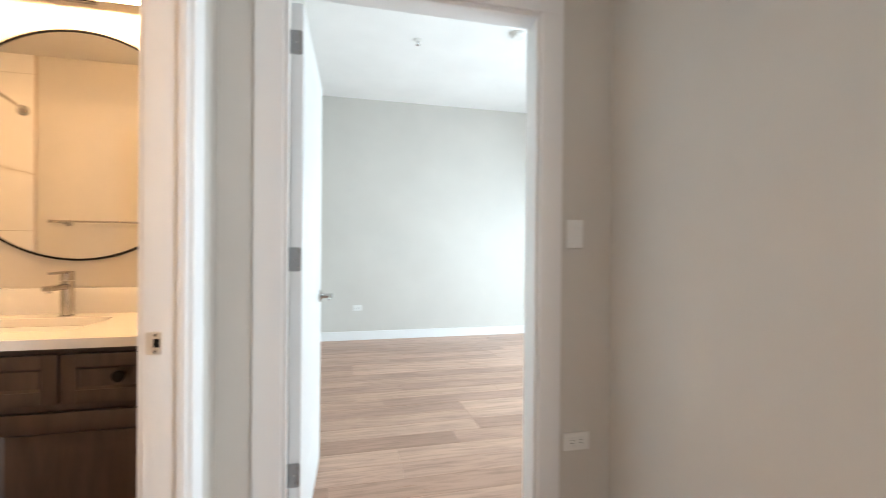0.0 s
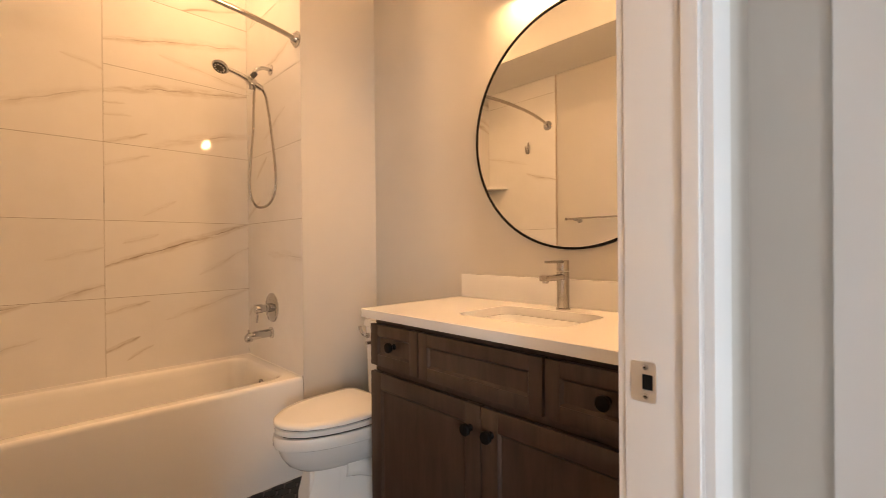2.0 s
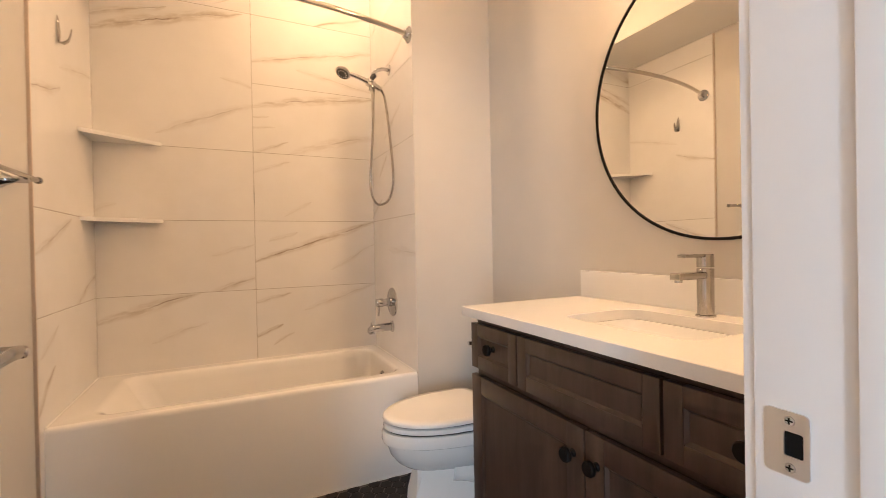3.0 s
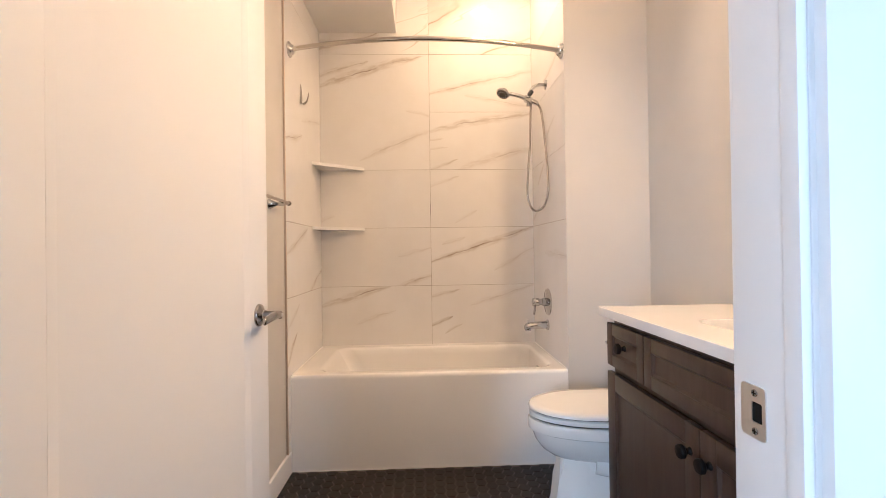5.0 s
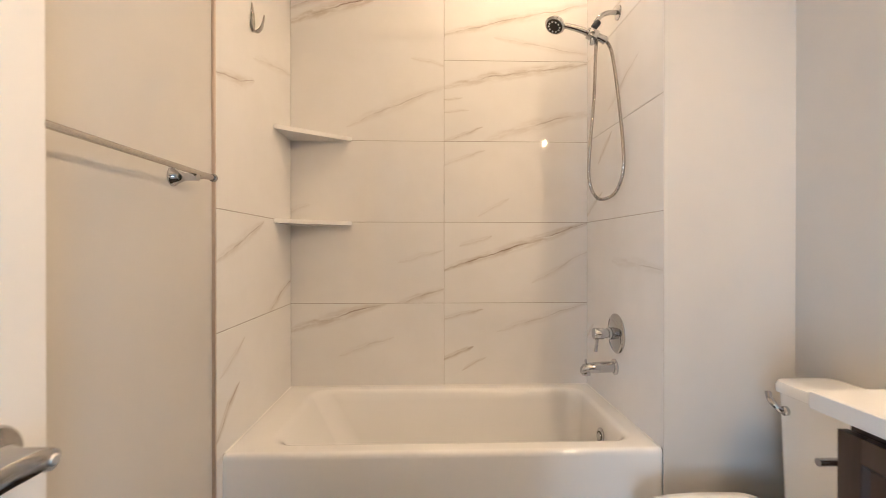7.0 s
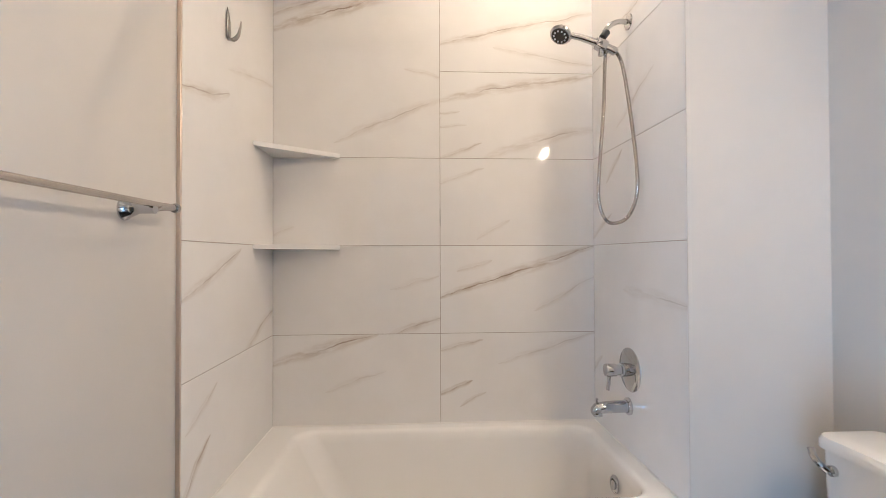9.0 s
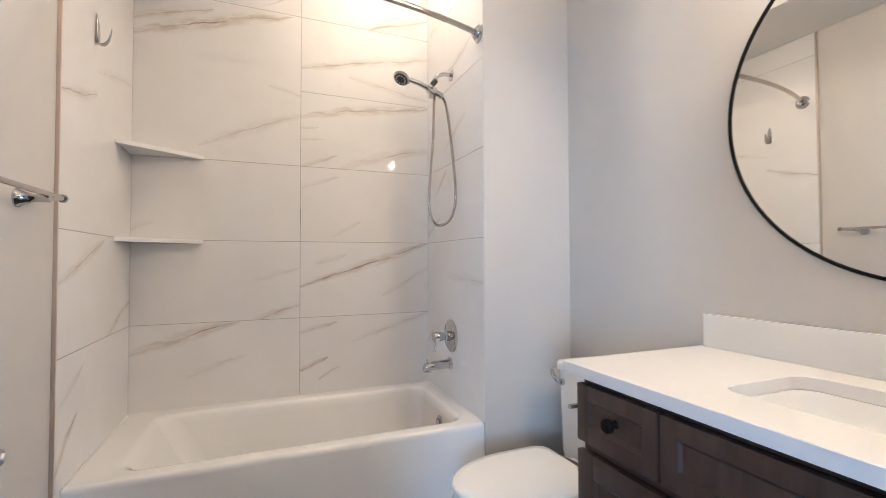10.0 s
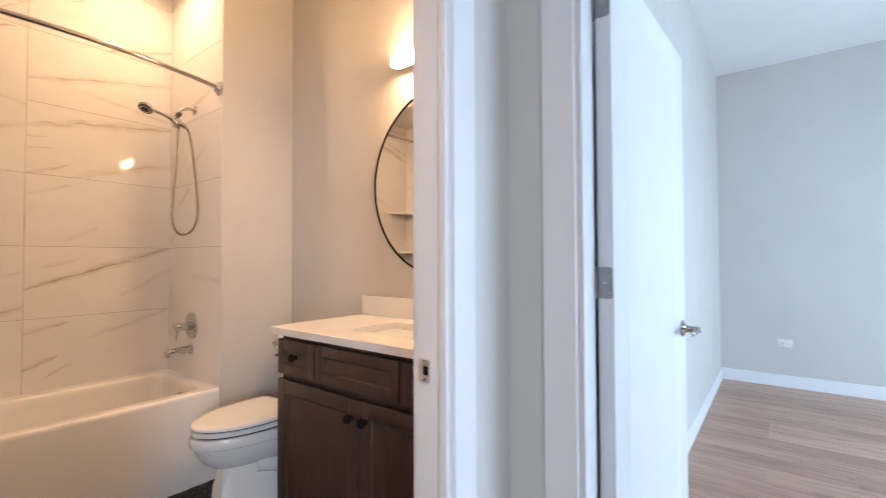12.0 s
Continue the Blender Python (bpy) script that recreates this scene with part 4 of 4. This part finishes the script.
down = thing("recessed_light", "round recessed ceiling light over the tub", "ceiling light", at(LAMP_X, LAMP_Y, TOP_BATH))
part("trim_ring", loft([circle(0.058, -0.001, 40), circle(0.058, -0.006, 40), circle(0.110, -0.004, 40), circle(0.112, -0.0005, 40)], closed=True), PLASTIC, down)
part("baffle", loft([circle(0.058, -0.001, 40), circle(0.058, 0.090, 40), circle(0.062, 0.090, 40), circle(0.062, -0.001, 40)], closed=True), SATIN, down, "satin metal reflector can")
part("can_top", lathe([(0.0, 0.088), (0.066, 0.088), (0.066, 0.094), (0.0, 0.094)], 32), PLASTIC, down)
part("lens", lathe([(0.0545, 0.009), (0.0545, 0.005), (0.0, 0.005)], 36), DOWN_GLASS, down, "glowing lens")

# ---- hall and bedroom fittings ----
switch = thing("light_switch", "white rocker switch on the hall wall", "light switch", at(0.90, END_H, 1.293))
part("plate", box(-0.036, 0.036, -0.006, 0.0, -0.057, 0.057, 0.003), PLASTIC, switch)
part("rocker", box(-0.0165, 0.0165, -0.009, -0.0055, -0.033, 0.033, 0.002), PLASTIC, switch)


def outlet(label, m):
    root = thing("wall_outlet", label, "outlet", m)
    part("plate", box(-0.057, 0.057, -0.006, 0.0, -0.036, 0.036, 0.003), PLASTIC, root)
    for s in (-0.02, 0.02):
        face = part("socket", box(s - 0.0155, s + 0.0155, -0.0078, -0.0055, -0.0165, 0.0165, 0.003), PLASTIC, root)
        for dz in (-0.006, 0.006):
            part("slot", box(s - 0.005, s + 0.003, -0.0083, -0.0077, dz - 0.0012, dz + 0.0012), SLOT, face, "", 0)
    return root


outlet("white double outlet low on the hall wall", at(0.915, END_H, 0.456))
outlet("white double outlet low on the far bedroom wall", at(0.246, FAR, 0.423))
sprinkler = thing("sprinkler", "small white ceiling sprinkler head in the bedroom", "sprinkler", at(0.697, 4.09, TOP_BED))
part("escutcheon", lathe([(0.042, 0), (0.040, -0.005), (0.024, -0.012), (0.0, -0.012)], 28), PLASTIC, sprinkler)
part("head", lathe([(0.009, -0.012), (0.009, -0.03), (0.006, -0.034), (0.006, -0.046), (0.018, -0.048), (0.018, -0.05), (0.0, -0.05)], 18), CHROME, sprinkler)
smoke = thing("smoke_detector", "round white smoke detector on the bedroom ceiling", "smoke detector", at(1.56, 3.74, TOP_BED))
part("base", lathe([(0.07, 0), (0.07, -0.01), (0.0, -0.01)], 36), PLASTIC, smoke)
part("cover", lathe([(0.064, -0.01), (0.062, -0.028), (0.05, -0.04), (0.0, -0.043)], 36), PLASTIC, smoke)

# windows that let the daylight in; the living room pair is unseen and added
def window(name, label, axis, span0, span1, z0, z1, wall):
    root = tagged(thing(name, label, "window"), kind="structure")

    def put(nm, a0, a1, c0, c1, w0, w1, mat):
        bm = box(w0, w1, a0, a1, c0, c1, 0.002, 1) if axis == "y" else box(a0, a1, w0, w1, c0, c1, 0.002, 1)
        return part(nm, bm, mat, root)

    w0, w1 = wall
    put("window_frame", span0, span0 + 0.05, z0, z1, w0, w1, TRIM)
    put("window_frame", span1 - 0.05, span1, z0, z1, w0, w1, TRIM)
    put("window_frame", span0 + 0.05, span1 - 0.05, z1 - 0.05, z1, w0, w1, TRIM)
    put("window_sill", span0 + 0.05, span1 - 0.05, z0, z0 + 0.05, w0, w1, TRIM)
    pane = put("pane", span0 + 0.05, span1 - 0.05, z0 + 0.05, z1 - 0.05, (w0 + w1) / 2 - 0.004, (w0 + w1) / 2 + 0.004, GLASS)
    pane.visible_shadow = False


window("window_1", "plain white framed bedroom window", "y", *W1, (BED_EAST + 0.04, BED_EAST + 0.10))
window("window_2", "unseen white framed window added for hall daylight", "x", *W2, (HALL_SOUTH - 0.10, HALL_SOUTH - 0.04))

window("window_3", "unseen tall window added to send daylight through the bathroom doorway", "y", *W3, (LIVING_EAST + 0.04, LIVING_EAST + 0.10))

# ---- tile edge trims ----
structure("trim_tile_left", box(-2.333, -2.325, PAINT_L, LEFT + 0.001, 0.0, SOFFIT_Z, 0.0008, 1), BRONZE, "thin bronze metal edge beside the marble tile", "trim")
structure("trim_tile_right", box(STUB, STUB + 0.004, RIGHT - 0.0005, RIGHT + 0.012, 0.0, TOP_BATH, 0.0008, 1), BATH_WALL, "thin pale edge strip beside the marble tile", "trim")


# ---- wall tiles: marble-look porcelain ----
def tile_mesh(name, w, h, t=0.008, c=0.0012):
    """A slab in local xz, its face at y = 0 looking to -y."""
    def rect(i, y):
        return [(i, y, i), (w - i, y, i), (w - i, y, h - i), (i, y, h - i)]
    return to_mesh(name, loft([rect(0, t), rect(0, c), rect(c, 0)]), MARBLE, 0)


JOINTS = [0.5095, 0.926, 1.3345, 1.743, 2.1515, 2.56, 2.9685, TOP_BATH]
GAP = 0.0020
# veins by column and row, counted from the tub
WEST_VEINS = {
    (0, 0): [(-0.02, 0.28, 0.48, 0.41, 0.034, 0.8, 0.01), (0.24, 0.15, 0.52, 0.25, 0.02, 0.3, 0.0)],
    (0, 1): [(0.50, -0.01, 0.79, 0.075, 0.024, 0.7, 0.0), (0.54, 0.20, 0.76, 0.27, 0.018, 0.3, 0.0)],
    (0, 2): [(-0.02, 0.04, 0.10, 0.09, 0.02, 0.3, 0.0)],
    (0, 3): [(0.27, 0.07, 0.79, 0.29, 0.03, 0.42, 0.0), (0.60, 0.42, 0.79, 0.37, 0.014, 0.4, 0.0), (-0.04, 0.58, 0.72, 0.80, 0.036, 1.0, 0.012), (-0.02, 0.66, 0.34, 0.77, 0.03, 0.6, 0.0)],
    (1, 0): [(-0.02, 0.125, 0.15, 0.20, 0.016, 1.0, 0.0), (0.08, 0.07, 0.21, 0.14, 0.012, 0.7, 0.0), (-0.02, 0.33, 0.20, 0.385, 0.018, 0.6, 0.0), (0.27, 0.27, 0.76, 0.42, 0.022, 0.35, 0.0)],
    (1, 1): [(-0.03, 0.165, 0.76, 0.415, 0.027, 1.0, -0.006), (0.08, 0.285, 0.24, 0.345, 0.016, 0.4, 0.0), (0.45, 0.10, 0.76, 0.28, 0.022, 0.35, 0.0)],
    (1, 2): [(-0.01, 0.285, 0.21, 0.37, 0.016, 0.35, 0.0), (0.17, 0.03, 0.33, 0.12, 0.014, 0.3, 0.0)],
    (1, 3): [(-0.03, 0.26, 0.76, 0.395, 0.030, 0.85, 0.018), (-0.01, 0.205, 0.10, 0.215, 0.008, 0.6, 0.0), (-0.01, 0.145, 0.13, 0.16, 0.009, 0.5, 0.0), (0.20, 0.0, 0.76, 0.15, 0.034, 0.5, 0.012), (-0.02, -0.01, 0.20, 0.075, 0.014, 0.6, 0.0)],
    (1, 4): [(-0.02, 0.12, 0.37, 0.215, 0.022, 0.7, 0.0), (0.22, 0.18, 0.76, 0.30, 0.030, 0.5, 0.0), (0.25, 0.12, 0.76, 0.03, 0.024, 0.35, 0.0)],
}
SOUTH_VEINS = {
    (0, 0): [(-0.02, 0.05, 0.17, 0.21, 0.022, 0.9, 0.0), (0.02, 0.26, 0.22, 0.36, 0.02, 0.4, 0.0)],
    (0, 1): [(-0.02, 0.23, 0.42, 0.39, 0.026, 0.55, 0.0), (0.42, -0.01, 0.79, 0.13, 0.024, 0.6, 0.0)],
    (0, 2): [(-0.02, 0.44, 0.31, 0.53, 0.028, 0.6, -0.012), (0.30, 0.62, 0.79, 0.74, 0.024, 0.3, 0.0)],
}
NORTH_VEINS = {
    (0, 0): [(-0.02, 0.22, 0.10, 0.32, 0.016, 0.6, 0.0), (0.30, 0.64, 0.76, 0.61, 0.03, 0.35, 0.01)],
    (0, 1): [(-0.02, 0.03, 0.20, 0.13, 0.016, 0.6, 0.0), (0.15, 0.27, 0.31, 0.39, 0.018, 0.7, 0.0)],
    (0, 2): [(0.25, 0.08, 0.55, 0.22, 0.022, 0.4, 0.0)],
    (0, 3): [(0.30, 0.10, 0.62, 0.16, 0.026, 0.4, -0.02)],
}


def tile_field(parent, columns, place, top, veins):
    """Tiles of one wall, column by column: each column is (start, end, its own list of joints)."""
    for ci, (a0, a1, joints) in enumerate(columns):
        for ri, (z0, z1) in enumerate(zip(joints, joints[1:])):
            if z0 >= top - 0.02:
                continue
            z1 = min(z1, top)
            me = tile_mesh("tile", a1 - a0 - GAP, z1 - z0 - GAP)
            if (ci, ri) in veins:
                me.materials[0] = veined_tile(veins[ci, ri])
            ob = new("tile", me)
            ob.parent = parent
            ob.matrix_basis = place(a0 + GAP / 2, z0 + GAP / 2)


EAST_FACE = Matrix.Rotation(radians(90), 4, "Z")      # local -y turns to +x, local x to +y
NORTH_FACE = Matrix.Rotation(radians(180), 4, "Z")    # local -y turns to +y, local x to -x
tile_field(wall_west, [(LEFT - 0.0005, 0.989, JOINTS[:4] + JOINTS[5:]), (0.989, RIGHT + 0.0005, JOINTS)], lambda a, z: at(BACK, a, z, EAST_FACE), TOP_BATH, WEST_VEINS)
tile_field(wall_south, [(2.335, -(BACK - 0.006), JOINTS[:3] + JOINTS[5:])], lambda a, z: at(-a, LEFT, z, NORTH_FACE), SOFFIT_Z, SOUTH_VEINS)
tile_field(wall_stub, [(BACK - 0.006, STUB - 0.001, [JOINTS[0]] + JOINTS[2:])], lambda a, z: at(a, RIGHT, z), TOP_BATH, NORTH_VEINS)
structure("grout_west", box(BACK - 0.0118, BACK - 0.0015, LEFT, RIGHT, 0.45, TOP_BATH), GROUT, "tan grout bed behind the tub tiles", "grout", None)
structure("grout_south", box(BACK + 0.001, -2.334, PAINT_L + 0.0002, LEFT - 0.0015, 0.45, SOFFIT_Z), GROUT, "tan grout bed behind the side tiles", "grout", None)
structure("grout_north", box(BACK + 0.001, STUB - 0.001, RIGHT + 0.0015, RIGHT + 0.0118, 0.45, TOP_BATH), GROUT, "tan grout bed behind the plumbing wall tiles", "grout", None)
part("grout_gap", box(BACK - 0.0012, BACK + 0.0003, 0.9878, 0.9902, 1.425, 1.505), SLOT, wall_west, "dark gap in the tile joint", 0)
# tiled margin of the side wall below the tub rim
low = new("tile", tile_mesh("tile", 0.043, 0.50))
low.parent = wall_south
low.matrix_basis = at(-2.335, LEFT, 0.01, NORTH_FACE)

# ---- sealant round the tub ----
CAULK = paint("white_sealant", (0.74, 0.73, 0.70), 0.4, 0.05, 0.04)
for a, b in (((BACK + 0.001, LEFT, 0.511), (BACK + 0.001, RIGHT, 0.511)), ((BACK, LEFT + 0.001, 0.511), (FRONT - 0.01, LEFT + 0.001, 0.511)), ((BACK, RIGHT - 0.001, 0.511), (FRONT - 0.01, RIGHT - 0.001, 0.511)), ((FRONT + 0.001, LEFT, 0.001), (FRONT + 0.001, RIGHT, 0.001))):
    tagged(part("caulk_trim", tube([a, b], 0.0035, 8), CAULK), "thin white sealant bead along the tub", "trim", "", "structure")

# ---- hexagon floor mosaic ----
PITCH, GROUT_W = 0.0595, 0.0042


def hex_rings(r):
    return [[(rr * math.cos(radians(60 * i + 30)), rr * math.sin(radians(60 * i + 30)), z) for i in range(6)] for rr, z in ((r, -0.003), (r, -0.0008), (r - 0.0012, 0.0))]


HEX_R = (PITCH - GROUT_W) / math.sqrt(3)
hex_bm = loft(hex_rings(HEX_R), cap_start=False)
hex_me = to_mesh("hex_tile", hex_bm, HEX, 0)
spots = []
for row in range(0, 40):
    y = 0.235 + row * PITCH * math.sqrt(3) / 2
    for col in range(0, 34):
        x = -2.36 + (col + 0.5 * (row % 2)) * PITCH
        if x < -0.44 and y < VANITY - 0.02:
            spots.append((x, y))
near = sorted(spots, key=lambda p: (p[0] + 2.36) + 0.35 * p[1])[:290]
near_set = set(near)
for x, y in near:
    ob = new("hex_tile", hex_me)
    ob.parent = floor_bath
    ob.location = (x, y, 0)
verts, faces = [], []
for x, y in spots:
    if (x, y) in near_set:
        continue
    n = len(verts)
    rr = hex_rings(HEX_R)
    verts += [(x + p[0], y + p[1], p[2]) for ring in rr for p in ring]
    for a, b in ((0, 6), (6, 12)):
        faces += [(n + a + i, n + a + (i + 1) % 6, n + b + (i + 1) % 6, n + b + i) for i in range(6)]
    faces.append(tuple(n + 12 + i for i in range(6)))
rest = bpy.data.meshes.new("hex_mosaic")
rest.from_pydata(verts, [], faces)
rest.materials.append(HEX)
rest_ob = new("hex_mosaic", rest)
rest_ob.parent = floor_bath
tagged(rest_ob, "black hexagon mosaic tiles", kind="stuff")

# ---- bedroom floor planks ----
rng = random.Random(4)
W_PLANK, L_PLANK = 0.178, 1.22
plank_cache = {}


def plank_mesh(length):
    key = round(length, 2)
    if key not in plank_cache:
        w, c = W_PLANK - 0.0008, 0.0012
        plank_cache[key] = to_mesh("plank", loft([[(0, 0, -0.003), (key, 0, -0.003), (key, w, -0.003), (0, w, -0.003)], [(0, 0, -c), (key, 0, -c), (key, w, -c), (0, w, -c)],
                                                  [(c, c, 0), (key - c, c, 0), (key - c, w - c, 0), (c, w - c, 0)]], cap_start=False), PLANK, 0)
    return plank_cache[key]


y = END_H + 0.002
while y < FAR - 0.02:
    x = BED_WALL - rng.choice((0.0, 0.2, 0.4, 0.6, 0.8, 1.0))
    while x < BED_EAST:
        x0, x1 = max(x, BED_WALL), min(x + L_PLANK, BED_EAST)
        if x1 - x0 > 0.05:
            ob = new("plank", plank_mesh(x1 - x0 - 0.0008))
            ob.parent = floor_bed
            ob.location = (x0, y, 0)
        x += L_PLANK
    y += W_PLANK
